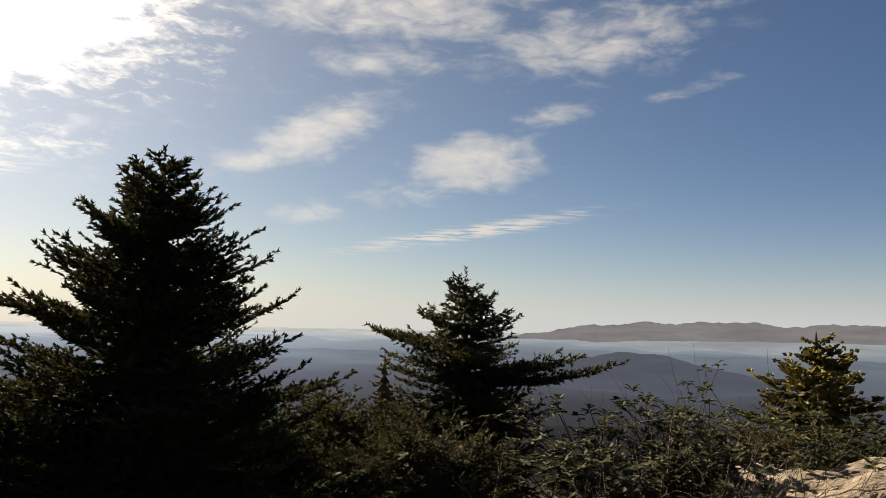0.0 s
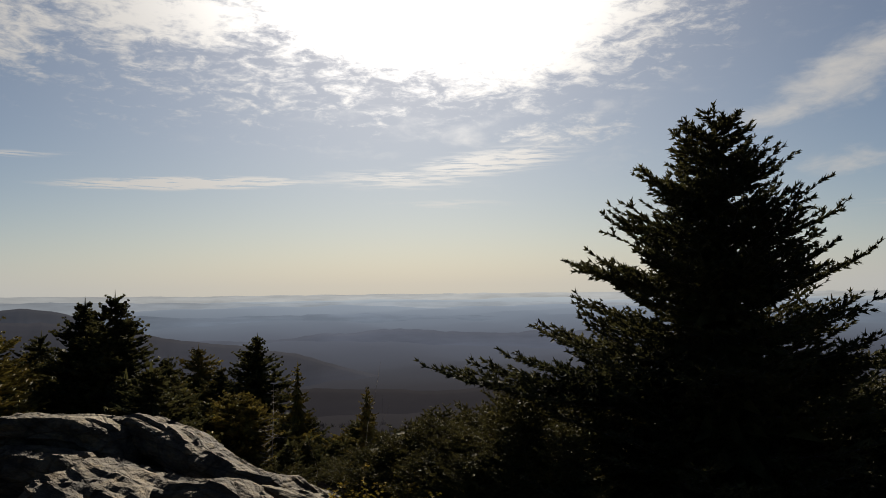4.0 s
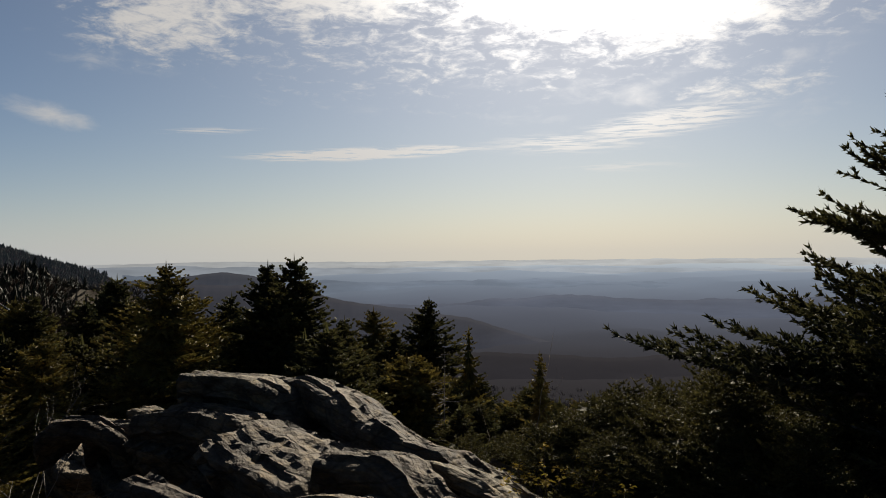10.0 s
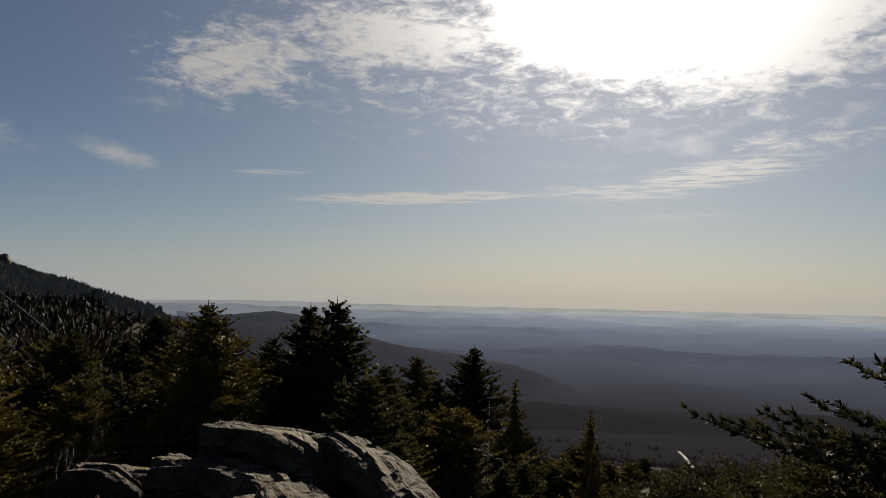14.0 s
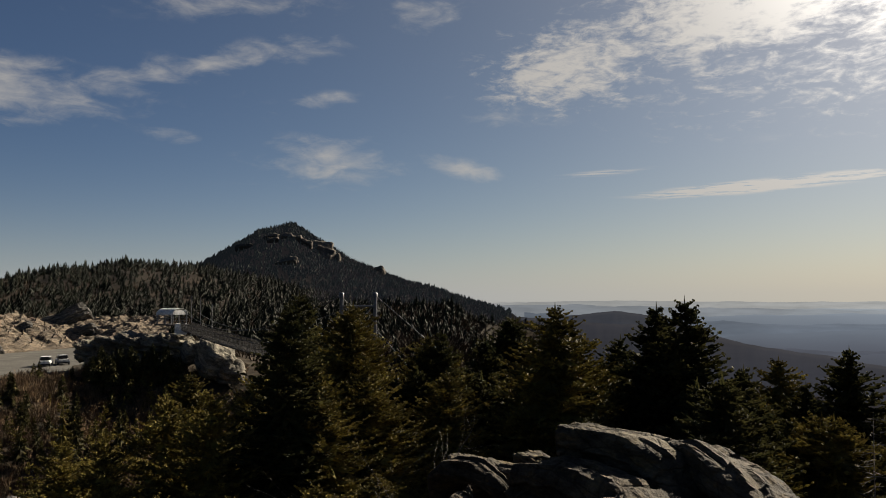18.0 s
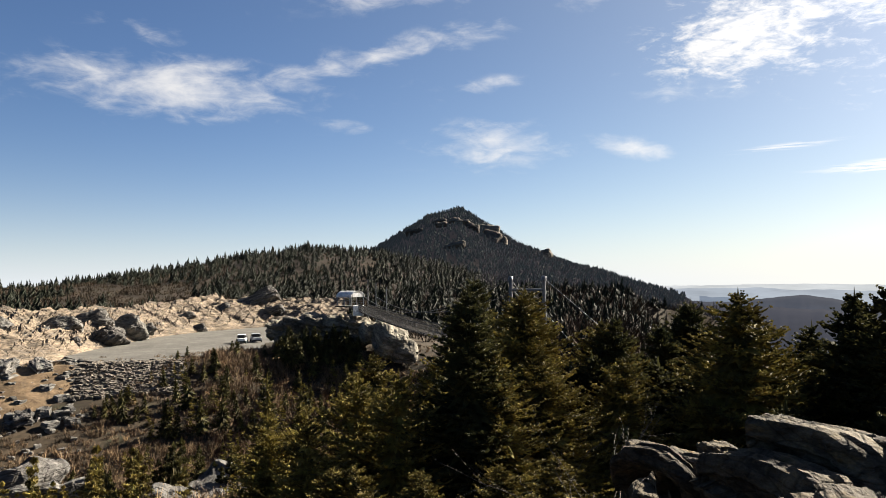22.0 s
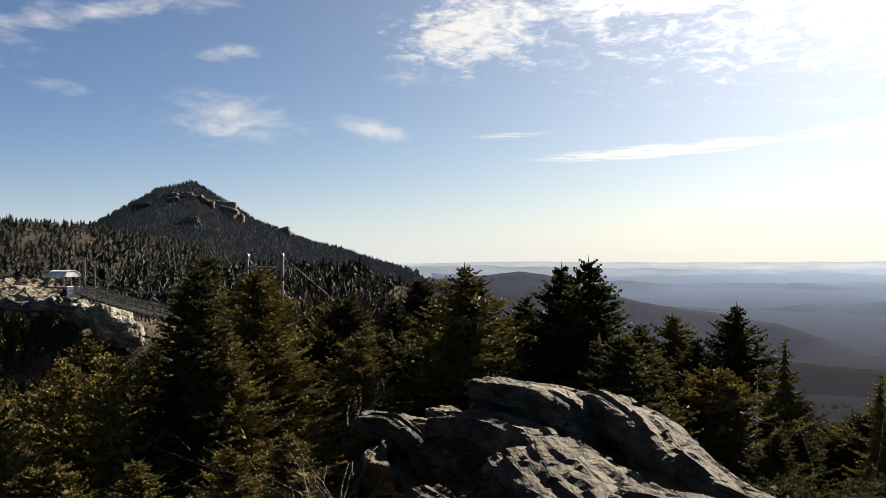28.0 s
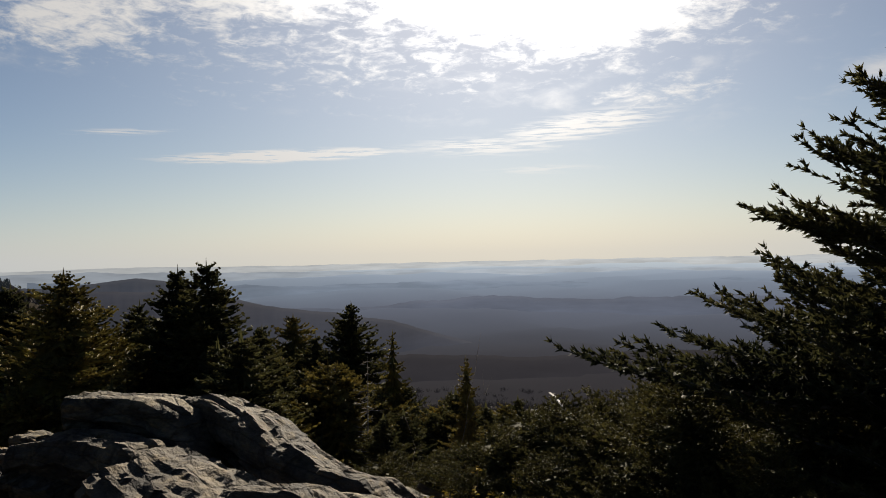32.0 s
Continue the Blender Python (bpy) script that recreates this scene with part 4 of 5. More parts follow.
def block(bm, x, y, z, sx, sy, sz, rot=0.0, bevel=0.0):
    """Adds a box with its middle at x, y, z."""
    r = bmesh.ops.create_cube(bm, size=1.0, matrix=pose(x, y, z, 0, 0, rot) @ Matrix.Diagonal((sx, sy, sz, 1)))
    if bevel:
        es = list({e for v in r["verts"] for e in v.link_edges})
        bmesh.ops.bevel(bm, geom=es, offset=bevel, segments=2, affect="EDGES", clamp_overlap=True)


def box_mesh(name, material, *args, **kw):
    bm = bmesh.new()
    block(bm, *args, **kw)
    return bm_mesh(name, bm, material)


def rod_mesh(name, material, *paths, sides=6):
    v, f = tubes([[(np.array(p, float), rad) for p, rad in path] for path in paths], sides)
    return mesh_of(name, v, f, material, True)


# car park on its fill
EDGE = ((137.3, 128), (136.3, 120), (135.2, 117), (132.8, 114.3), (130.8, 116.5), (129.5, 120), (127, 125), (123.4, 130), (120.5, 133), (120.5, 190), (124.1, 189.5), (128, 179), (131, 166.5), (134.5, 144.5))
bm = bmesh.new()
top = [bm.verts.new((*polar(a, r), CAR_PARK_Z)) for a, r in EDGE]
low = [bm.verts.new((*polar(a, r - 1.5), CAR_PARK_Z - 3.0)) for a, r in EDGE]
bm.faces.new(top[::-1])
for i in range(len(top)):
    j = (i + 1) % len(top)
    bm.faces.new((top[i], top[j], low[j], low[i]))
bmesh.ops.recalc_face_normals(bm, faces=bm.faces)
lot = tagged(new("pavement", bm_mesh("pavement", bm, ASPHALT)), "pale grey gravel car park cut into the ridge", "car park", kind="structure")


def strip(name, material, azs, inner, outer, label, category, rough, seed, cols=150, rows=16, curve=0.6):
    """A sloping bank of broken ground between two lines given as (az, r, z)."""
    a = np.linspace(azs[0], azs[1], cols)
    ri, zi = np.interp(a, *[[p[k] for p in inner] for k in (0, 1)]), np.interp(a, [p[0] for p in inner], [p[2] for p in inner])
    ro, zo = np.interp(a, *[[p[k] for p in outer] for k in (0, 1)]), np.interp(a, [p[0] for p in outer], [p[2] for p in outer])
    t = np.linspace(0, 1, rows)[:, None]
    r = ri + (ro - ri) * t
    z = zi + (zo - zi) * t ** curve
    x, y = -np.sin(np.radians(a)) * r, np.cos(np.radians(a)) * r
    z = z + rough * (wobble(x, y, 3.2, seed) * 0.5 + wobble(x, y, 1.1, seed + 1) * 0.3 + np.abs(wobble(x + z, y, 6.0, seed + 2)) * 0.3 - 0.15) * np.clip(t * 6, 0, 1)
    bed = (0.5 * x - 0.35 * y + 1.3 * z) / 2.4 + 0.35 * wobble(x, y, 5.0, seed + 4)
    z = z + 0.38 * rough * ((bed % 1.0) ** 1.5 - 0.4) * np.clip(t * 6, 0, 1) * (0.6 + 0.5 * wobble(x, y, 7.0, seed + 5))
    z = z + settle(a, r)
    v = np.stack([x, y, z], -1).reshape(-1, 3)
    i, j = np.meshgrid(np.arange(rows - 1), np.arange(cols - 1), indexing="ij")
    f = np.stack([i * cols + j, i * cols + j + 1, (i + 1) * cols + j + 1, (i + 1) * cols + j], -1).reshape(-1, 4)[:, ::-1]
    return tagged(new(name, mesh_of(name, v, f, material)), label, category, kind="structure")


strip("bank", BANK, (118, 146), ((118, 187, -8.3), (120.5, 188, -8.3), (124.1, 188.5, -8.3), (128, 178, -8.3), (131, 165.5, -8.3), (134.5, 143.5, -8.3), (137.3, 127, -8.3), (140, 119, -8.7), (146, 112, -9.0)), ((118, 205, -1.5), (121, 210, -1.0), (124, 212, -1.4), (128, 204, 0.2), (131, 192, -1.0), (134.5, 172, -1.4), (137.3, 160, -1.6), (141, 152, -0.4), (146, 150, -0.4)), "blasted tan rock bank behind the car park", "rock bank", 2.0, 0.3, 460, 48)


def apron(name, material, azs, rs, lift, label, category, rough, seed, cols=110, rows=40):
    """A sheet of loose soil laid over the ground, its rim sunk into it."""
    a, t = np.meshgrid(np.linspace(azs[0], azs[1], cols), np.linspace(0, 1, rows))
    s = (a - azs[0]) / (azs[1] - azs[0])
    r = np.interp(s, np.linspace(0, 1, len(rs)), [p[0] for p in rs]) * (1 - t) + np.interp(s, np.linspace(0, 1, len(rs)), [p[1] for p in rs]) * t
    x, y = -np.sin(np.radians(a)) * r, np.cos(np.radians(a)) * r
    rim = np.minimum(np.minimum(s, 1 - s) * 5, np.minimum(t, 1 - t) * 4)
    z = ground_z(x, y) - 0.35 + (lift + 0.35) * np.clip(rim, 0, 1) + rough * (0.6 * wobble(x, y, 2.4, seed) + 0.4 * wobble(x, y, 0.9, seed + 1))
    v = np.stack([x, y, z], -1).reshape(-1, 3)
    i, j = np.meshgrid(np.arange(rows - 1), np.arange(cols - 1), indexing="ij")
    f = np.stack([i * cols + j, i * cols + j + 1, (i + 1) * cols + j + 1, (i + 1) * cols + j], -1).reshape(-1, 4)[:, ::-1]
    return tagged(new(name, mesh_of(name, v, f, material, True)), label, category, kind="structure")


apron("soil_bank", SAND, (134.6, 146), ((108, 116), (101, 118), (96, 119), (93, 117), (92, 116)), 0.3, "sandy eroded soil below the car park", "soil", 0.35, 1.7)


def boulder(name, label, x, y, z, sx, sy, sz, seed, rot=(0, 0, 0), material=None, group="", **kw):
    ob = new(name, rock_mesh(seed, sx, sy, sz, material=material or PALE_ROCK, **kw))
    ob.matrix_basis = pose(x, y, z, *rot)
    return tagged(ob, label, "rock", group)


rb = random.Random(8)
for k, (az, el, r, s, thick) in enumerate(((136.9, -1.9, 152, 6.0, 0.32), (135.6, -2.9, 146, 4.5, 0.35), (138.6, -2.2, 145, 4.6, 0.3), (134.4, -2.3, 156, 5.0, 0.3), (132.9, -2.6, 160, 3.2, 0.3), (140.6, -3.0, 138, 5.0, 0.35), (137.6, -3.5, 136, 3.0, 0.3), (125.4, -0.7, 208, 7.5, 0.22), (124.4, -1.7, 200, 4.5, 0.25), (130.6, -2.0, 182, 3.6, 0.25), (127.9, -1.6, 196, 4.2, 0.22), (122.3, -1.9, 204, 4.0, 0.25), (142.5, -2.2, 138, 5.0, 0.3), (129.3, -2.7, 178, 2.6, 0.3))):
    x, y = polar(az, r)
    boulder("boulder", "tilted grey slab in the blasted bank", x, y, 1.6 + r * math.tan(radians(el)) + float(settle(az, r)) - 0.5 * s, s * rb.uniform(1.15, 1.6), s * 0.8, s * thick * 1.15, 100 + k, (rb.uniform(18, 34), rb.uniform(16, 30), az - 180 + rb.uniform(-12, 12)), SLATE, "slabs in the bank", n=22, round_=0.02, rough=0.26, strata=0.22, facets=True)


# rocks that carry the far end of the bridge
CLIFF = rock_mat("weathered_cliff", (0.08, 0.073, 0.06), (0.26, 0.232, 0.18), (0.07, 0.066, 0.048), 0.35)
for k, (az, el, r, sx, sy, sz, turn, dip) in enumerate(((122.9, -3.0, 128, 2.6, 2.0, 1.5, 20, 4), (121.6, -2.9, 127, 3.2, 2.2, 1.7, 14, -3), (120.2, -2.7, 127, 3.4, 2.4, 1.5, 30, 2), (118.7, -2.7, 126, 3.0, 2.4, 1.6, 34, -4), (117.3, -2.8, 125, 3.0, 2.6, 1.6, 40, 5), (122.0, -4.0, 126, 3.6, 2.6, 1.8, 25, 0), (119.6, -4.0, 125, 4.6, 2.6, 2.0, 30, 3), (117.4, -4.3, 124, 3.6, 2.6, 2.2, 42, 0), (119.5, -5.6, 124, 5.4, 3.0, 2.4, 30, 0), (116.3, -5.8, 123, 4.0, 3.0, 2.4, 30, 0))):
    x, y = polar(az, r)
    boulder("cliff_rock", "weathered grey ledge rock under the shelter", x, y, 1.6 + r * math.tan(radians(el)) + float(settle(az, r)) - 0.3, sx, sy, sz, 200 + k, (rb.uniform(-12, 0), dip, turn), CLIFF, "rocks at the bridge's end", n=20, round_=0.45, strata=0.42)
for k, (az, el, r, s, rot) in enumerate(((114.6, -4.1, 118, (4.0, 2.8, 2.7), (-14, 22, 32)), (113.5, -4.9, 116, (2.4, 2.0, 1.5), (-12, 30, 20)), (115.9, -3.6, 120, (2.6, 2.4, 1.9), (-10, 8, 40)))):
    x, y = polar(az, r)
    boulder("cliff_boulder", "big pale cracked boulder beside the bridge", x, y, 1.6 + r * math.tan(radians(el)) + float(settle(az, r)), *s, 220 + k, rot, CLIFF, "rocks at the bridge's end", n=26, round_=0.9, rough=0.16, strata=0.2)

# rock faces on the peak
for k, (az, el, w, h) in enumerate(((110.2, 4.7, 10, 4), (110.9, 4.4, 6, 2), (109.3, 4.6, 7, 3), (107.5, 4.0, 12, 8), (107.2, 3.5, 9, 9), (109.9, 2.8, 9, 3), (113.0, 3.9, 9, 2), (103.2, 2.1, 8, 5), (106.5, 3.2, 6, 4), (108.6, 4.2, 6, 3), (111.0, 4.6, 7, 2))):
    x, y, z = on_ray(az, el - 0.3, 700)
    boulder("bare_rock", "bare pale rock face on the wooded peak", x, y, z - 0.2 * h, 1.5 * w, 8, 1.3 * h, 300 + k, (-52, rb.uniform(-14, 14), az - 20), PALE_ROCK, "rock faces on the peak", n=10)

# rock fill under the car park's edge
rf = np.random.default_rng(4)
lump = rock_mesh(77, 0.6, 0.45, 0.35, n=3, material=PALE_ROCK)
lv = np.array([v.co for v in lump.vertices])
lf = np.array([tuple(p.vertices) for p in lump.polygons])


def scattered(name, v, f, places, sizes, material, label, category, rng, lean=0.0):
    """One joined mesh of many turned and scaled copies of a small shape."""
    n, a = len(places), rng.uniform(0, 2 * math.pi, len(places))
    c, s = np.cos(a)[:, None], np.sin(a)[:, None]
    q = v[None] * (sizes[:, None, None] if sizes.ndim == 1 else sizes[:, None, :])
    q = np.stack([q[..., 0] * c - q[..., 1] * s, q[..., 0] * s + q[..., 1] * c, q[..., 2]], -1)
    if lean:
        q[..., :2] += q[..., 2:] * rng.normal(0, lean, (n, 1, 2))
    q = q + places[:, None]
    g = f[None] + (np.arange(n) * len(v))[:, None, None]
    return tagged(new(name, mesh_of(name, q.reshape(-1, 3), g.reshape(-1, f.shape[1]), material)), label, category, kind="stuff")


def draped(azs, rs, dz=0.0):
    x, y = -np.sin(np.radians(azs)) * rs, np.cos(np.radians(azs)) * rs
    return np.stack([x, y, ground_z(x, y) + dz], -1)


az, r = rf.uniform(129.5, 136.6, 1500), 115.5 - 12.5 * rf.random(1500) ** 0.8
r = np.minimum(r, np.interp(az, (129.5, 130.8, 132.8, 135.2, 136.6), (118, 116, 114.3, 116, 119)) + 0.4)
pl = draped(az, r, 0.1)
scattered("rock_fill", lv, lf, pl, 0.25 + 0.75 * rf.random(1500) ** 1.6, PALE_ROCK, "broken grey stone fill below the car park", "stones", rf, 0.2)
az, r = rf.uniform(136, 146, 420), rf.uniform(62, 128, 420)
pl = draped(az, r, 0.15)
scattered("scree", lv, lf, pl, 0.4 + 1.5 * rf.random(420) ** 2.5, SLATE, "loose grey boulders on the sandy slope", "stones", rf, 0.2)
for k, (az, el, r, s, rot) in enumerate(((139.6, -8.2, 78, (2.8, 1.6, 0.9), (14, 24, 60)), (140.4, -9.6, 70, (2.2, 1.5, 0.9), (10, 30, 40)), (138.9, -9.4, 72, (1.6, 1.2, 0.7), (8, -10, 20)), (141.5, -8.4, 76, (2.6, 1.8, 1.2), (12, 16, 80)), (140.0, -11.0, 62, (1.8, 1.3, 0.9), (6, 20, 10)), (139.5, -6.6, 98, (1.6, 1.0, 0.7), (6, 10, 50)), (138.6, -5.2, 112, (1.8, 1.2, 0.9), (10, 20, 70)), (140.8, -5.0, 112, (2.2, 1.6, 1.1), (10, 14, 30)))):
    x, y = polar(az, r)
    z = float(ground_z(x, y))
    boulder("boulder", "split grey boulder on the sandy slope", x, y, max(z + 0.3, min(z + s[2], 1.6 + r * math.tan(radians(el)) + float(settle(az, r)))), *s, 420 + k, rot, SLATE, "boulders on the slope", n=14, facets=True)
for k, (az, r, s) in enumerate(((126.5, 48, 1.6), (125.2, 50, 1.2), (123.6, 42, 1.0), (129.0, 44, 1.3), (117.0, 33, 0.9), (116.2, 36, 0.7), (138.0, 58, 2.4), (140.5, 62, 2.8))):
    x, y = polar(az, r)
    boulder("boulder", "grey boulder half hidden in brown brush", x, y, float(ground_z(x, y)) + 0.75 * s, s * 1.7, s * 1.2, s * 0.8, 400 + k, (0, 14, 40 * k), SLATE, "boulders in the brush", n=14, facets=True)

# ---- the swinging footbridge ----
END_A, END_B = Vector((-112.8, -56.6, -3.25)), Vector((-58.0, -14.4, -4.35))
ALONG = (END_B - END_A)
SIDE = Vector((-ALONG.y, ALONG.x, 0)).normalized()


def deck_at(t, off=0.0, up=0.0):
    p = END_A + ALONG * t + SIDE * off
    return np.array((p.x, p.y, p.z - 0.5 * 4 * t * (1 - t) + up))


bridge = tagged(new("footbridge"), "narrow steel suspension footbridge over the gorge", "bridge")
N = 40
for k in range(N):
    a, b = deck_at(k / N), deck_at((k + 1) / N)
    v = []
    for p in (a, b - (b - a) * 0.06):
        for off in (-0.75, 0.75):
            for dz in (-0.14, 0.0):
                v.append(p + np.array(SIDE) * off + np.array((0, 0, dz)))
    f = [(0, 1, 3, 2), (4, 6, 7, 5), (0, 4, 5, 1), (2, 3, 7, 6), (1, 5, 7, 3), (0, 2, 6, 4)]
    part("deck_panel", mesh_of("deck_panel", v, f, DECK), bridge)
for off in (-0.8, 0.8):
    for up, rad in ((1.15, 0.035), (0.6, 0.02), (0.12, 0.04)):
        part("rail_cable", rod_mesh("rail_cable", CABLE, [(deck_at(k / N, off, up), rad) for k in range(N + 1)], sides=5), bridge)
    for k in range(N + 1):
        part("post", rod_mesh("post", CABLE, [(deck_at(k / N, off, -0.15), 0.03), (deck_at(k / N, off, 1.18), 0.03)], sides=4), bridge)
# the mesh of the side panels, one thin lattice each side
for off in (-0.78, 0.78):
    bars = [[(deck_at(k / 420, off, 0.0), 0.016), (deck_at(k / 420, off, 1.12), 0.016)] for k in range(421)]
    tagged(part("side_lattice", rod_mesh("side_lattice", DECK, *bars, sides=3), bridge), kind="stuff")

tower = tagged(new("bridge_tower"), "grey steel portal tower with crossbar and braces", "tower")
TL, TR = np.array((-57.9, -15.65, -7.0)), np.array((-58.4, -13.1, -7.0))
Z1 = 1.65
for p in (TL, TR):
    leg = part("post", rod_mesh("post", STEEL, [(p, 0.17), ((p[0], p[1], Z1), 0.15)], sides=8), tower)
    part("cap", rod_mesh("cap", STEEL, [((p[0], p[1], Z1 - 0.05), 0.21), ((p[0], p[1], Z1 + 0.25), 0.2), ((p[0], p[1], Z1 + 0.32), 0.05)], sides=8), leg)


def at_post(p, z):
    return (p[0], p[1], z)


part("crossbar", rod_mesh("crossbar", STEEL, [(at_post(TL, 0.85), 0.13), (at_post(TR, 0.85), 0.13)], sides=4), tower)
part("crossbar", rod_mesh("crossbar", STEEL, [(at_post(TL, -1.6), 0.09), (at_post(TR, -1.6), 0.09)], sides=4), tower)
part("brace", rod_mesh("brace", STEEL, [(at_post(TL, 1.0), 0.05), (at_post(TR, -1.6), 0.05)], sides=4), tower)
part("brace", rod_mesh("brace", STEEL, [(at_post(TR, 1.0), 0.05), (at_post(TL, -1.6), 0.05)], sides=4), tower)
for p, off in ((TL, -0.9), (TR, 0.9)):
    top = np.array(at_post(p, Z1 + 0.1))
    pts = []
    for k in range(25):
        t = k / 24
        e = deck_at(0.02, off, 3.2)
        q = top + (e - top) * t
        q[2] -= 3.0 * 4 * t * (1 - t)
        pts.append((q, 0.03))
    part("main_cable", rod_mesh("main_cable", CABLE, pts, sides=5), bridge)
    anchor = np.array((-52.0, -5.5, -3.5)) if off > 0 else np.array((-51.2, -9.4, -4.5))
    part("stay", rod_mesh("stay", CABLE, [(top, 0.028), (anchor, 0.028)], sides=5), tower)
    if off > 0:
        part("stay", rod_mesh("stay", CABLE, [(np.array(at_post(p, -0.8)), 0.02), (np.array((anchor[0] - 3.2, anchor[1] - 3.0, anchor[2] - 1.6)), 0.02)], sides=5), tower)

# the entrance shelter at the bridge's far end
SX, SY = polar(117.9, 129.5)
shelter = tagged(new("shelter"), "small shelter with a white barrel roof", "shelter")
shelter.matrix_basis = pose(SX - 0.8, SY + 0.3, -2.5, 0, 0, 66) @ Matrix.Scale(0.95, 4)
v, f, n = [], [], 14
for side in (0, 1):
    for x in (-2.2, 2.2):
        for k in range(n + 1):
            a = math.pi * k / n
            rad = 1.55 - 0.08 * side
            v.append((x, math.cos(a) * rad, 1.55 + math.sin(a) * rad * 0.75))
for k in range(n):
    f += [(k, k + 1, n + 2 + k, n + 1 + k)]
    o = 2 * (n + 1)
    f += [(o + k, o + n + 1 + k, o + n + 2 + k, o + k + 1)]
    f += [(k, o + k, o + k + 1, k + 1), (n + 1 + k, n + 2 + k, o + n + 2 + k, o + n + 1 + k)]
part("roof", mesh_of("roof", v, f, WHITE), shelter)
for x in (-2.0, 0.0, 2.0):
    for y in (-1.4, 1.4):
        part("post", box_mesh("post", STEEL, x, y, 0.75, 0.14, 0.14, 1.7), shelter)
part("floor", box_mesh("floor", DECK, 0, 0, -0.1, 4.8, 3.4, 0.2), shelter)
part("gable_panel", box_mesh("gable_panel", WHITE, 2.12, 0, 2.0, 0.06, 2.4, 0.75), shelter)
for y in (-1.5, 1.5):
    part("railing", rod_mesh("railing", STEEL, [((-2.2, y, 1.0), 0.04), ((2.2, y, 1.0), 0.04)], [((-2.2, y, 0.55), 0.03), ((2.2, y, 0.55), 0.03)]), shelter)
stair = tagged(new("stairway"), "white concrete steps beside the shelter", "steps")
for k in range(8):
    part("step", box_mesh("step", WHITE, *(polar(117.0, 127.6 - 0.28 * k)), -2.5 - 0.2 * k, 1.8, 1.8, 0.2, 27), stair)
for az, r, tip in ((116.3, 131, 3.6), (115.7, 133, 2.9), (114.9, 132, 1.3)):
    x, y = polar(az, r)
    pole = tagged(new("utility_pole"), "thin grey pole behind the shelter", "pole", "poles by the shelter")
    part("shaft", rod_mesh("shaft", STEEL, [((x, y, -6), 0.09), ((x, y, 0.8 + (tip - 1.6) * 0.62), 0.06)]), pole)
    part("crossarm", box_mesh("crossarm", STEEL, x, y, 0.65 + (tip - 1.6) * 0.5, 0.8, 0.08, 0.08, 30), pole)


def car(x, y, z, turn, paint, label):
    e = tagged(new("parked_car"), label, "car", "parked cars")
    e.matrix_basis = pose(x, y, z, 0, 0, turn)
    part("body", box_mesh("body", paint, 0, 0, 0.62, 4.3, 1.75, 0.62, bevel=0.16), e)
    bm = bmesh.new()
    block(bm, -0.2, 0, 1.18, 2.5, 1.55, 0.62, bevel=0.2)
    part("cabin", bm_mesh("cabin", bm, DARK), e)
    part("roof", box_mesh("roof", paint, -0.25, 0, 1.5, 1.7, 1.4, 0.06, bevel=0.02), e)
    for wx in (-1.35, 1.35):
        for wy in (-0.82, 0.82):
            w = part("wheel", rod_mesh("wheel", DARK, [((wx, wy - 0.1, 0.33), 0.05), ((wx, wy - 0.1, 0.33), 0.33), ((wx, wy + 0.1, 0.33), 0.33), ((wx, wy + 0.1, 0.33), 0.05)], sides=14), e)
            part("rim", rod_mesh("rim", PAINT_S, [((wx, wy - 0.12, 0.33), 0.2), ((wx, wy + 0.12, 0.33), 0.2), ((wx, wy + 0.121, 0.33), 0.02)], sides=12), w)
    for side in (-0.62, 0.62):
        part("headlight", box_mesh("headlight", WHITE, 2.13, side, 0.72, 0.08, 0.32, 0.16, bevel=0.03), e)
        part("tail_light", box_mesh("tail_light", LAMP_RED, -2.13, side, 0.76, 0.08, 0.26, 0.18, bevel=0.03), e)
        part("side_window", box_mesh("side_window", DARK, -0.2, side * 1.27, 1.2, 1.7, 0.03, 0.34), e)
    for end in (-2.14, 2.14):
        part("bumper", box_mesh("bumper", DARK, end, 0, 0.42, 0.14, 1.6, 0.16, bevel=0.04), e)


car(*polar(125.6, 141), CAR_PARK_Z, 30, PAINT_W, "white car parked at the edge of the lot")
car(*polar(124.6, 143), CAR_PARK_Z, 42, PAINT_S, "silver car parked at the edge of the lot")

# the winding road far below
RD = mat("pale_road", (0.1728, 0.1632, 0.1488), (0.2208, 0.2112, 0.1920), 0.05, 0.9, 0, 8)
rp = [np.array(on_ray(a, e, 300, 1200)) for a, e in ((55.0, -10.7), (54.6, -11.0), (54.35, -11.3), (54.1, -11.6), (53.7, -12.0), (53.45, -12.5), (53.4, -13.2))]
v, f = [], []
for i, p in enumerate(rp):
    q = rp[min(i + 1, len(rp) - 1)] - rp[max(i - 1, 0)]
    s = np.array((-q[1], q[0], 0)) / (np.hypot(q[0], q[1]) + 1e-6) * 1.7
    v += [p + s + (0, 0, 1.2), p - s + (0, 0, 1.2), p + s - (0, 0, 3), p - s - (0, 0, 3)]
for i in range(len(rp) - 1):
    a, b = 4 * i, 4 * i + 4
    f += [(a, b, b + 1, a + 1), (a, a + 2, b + 2, b), (a + 1, b + 1, b + 3, a + 3)]
tagged(new("road", mesh_of("road", v, f, RD)), "pale road winding through the woods far below", "road", kind="structure")


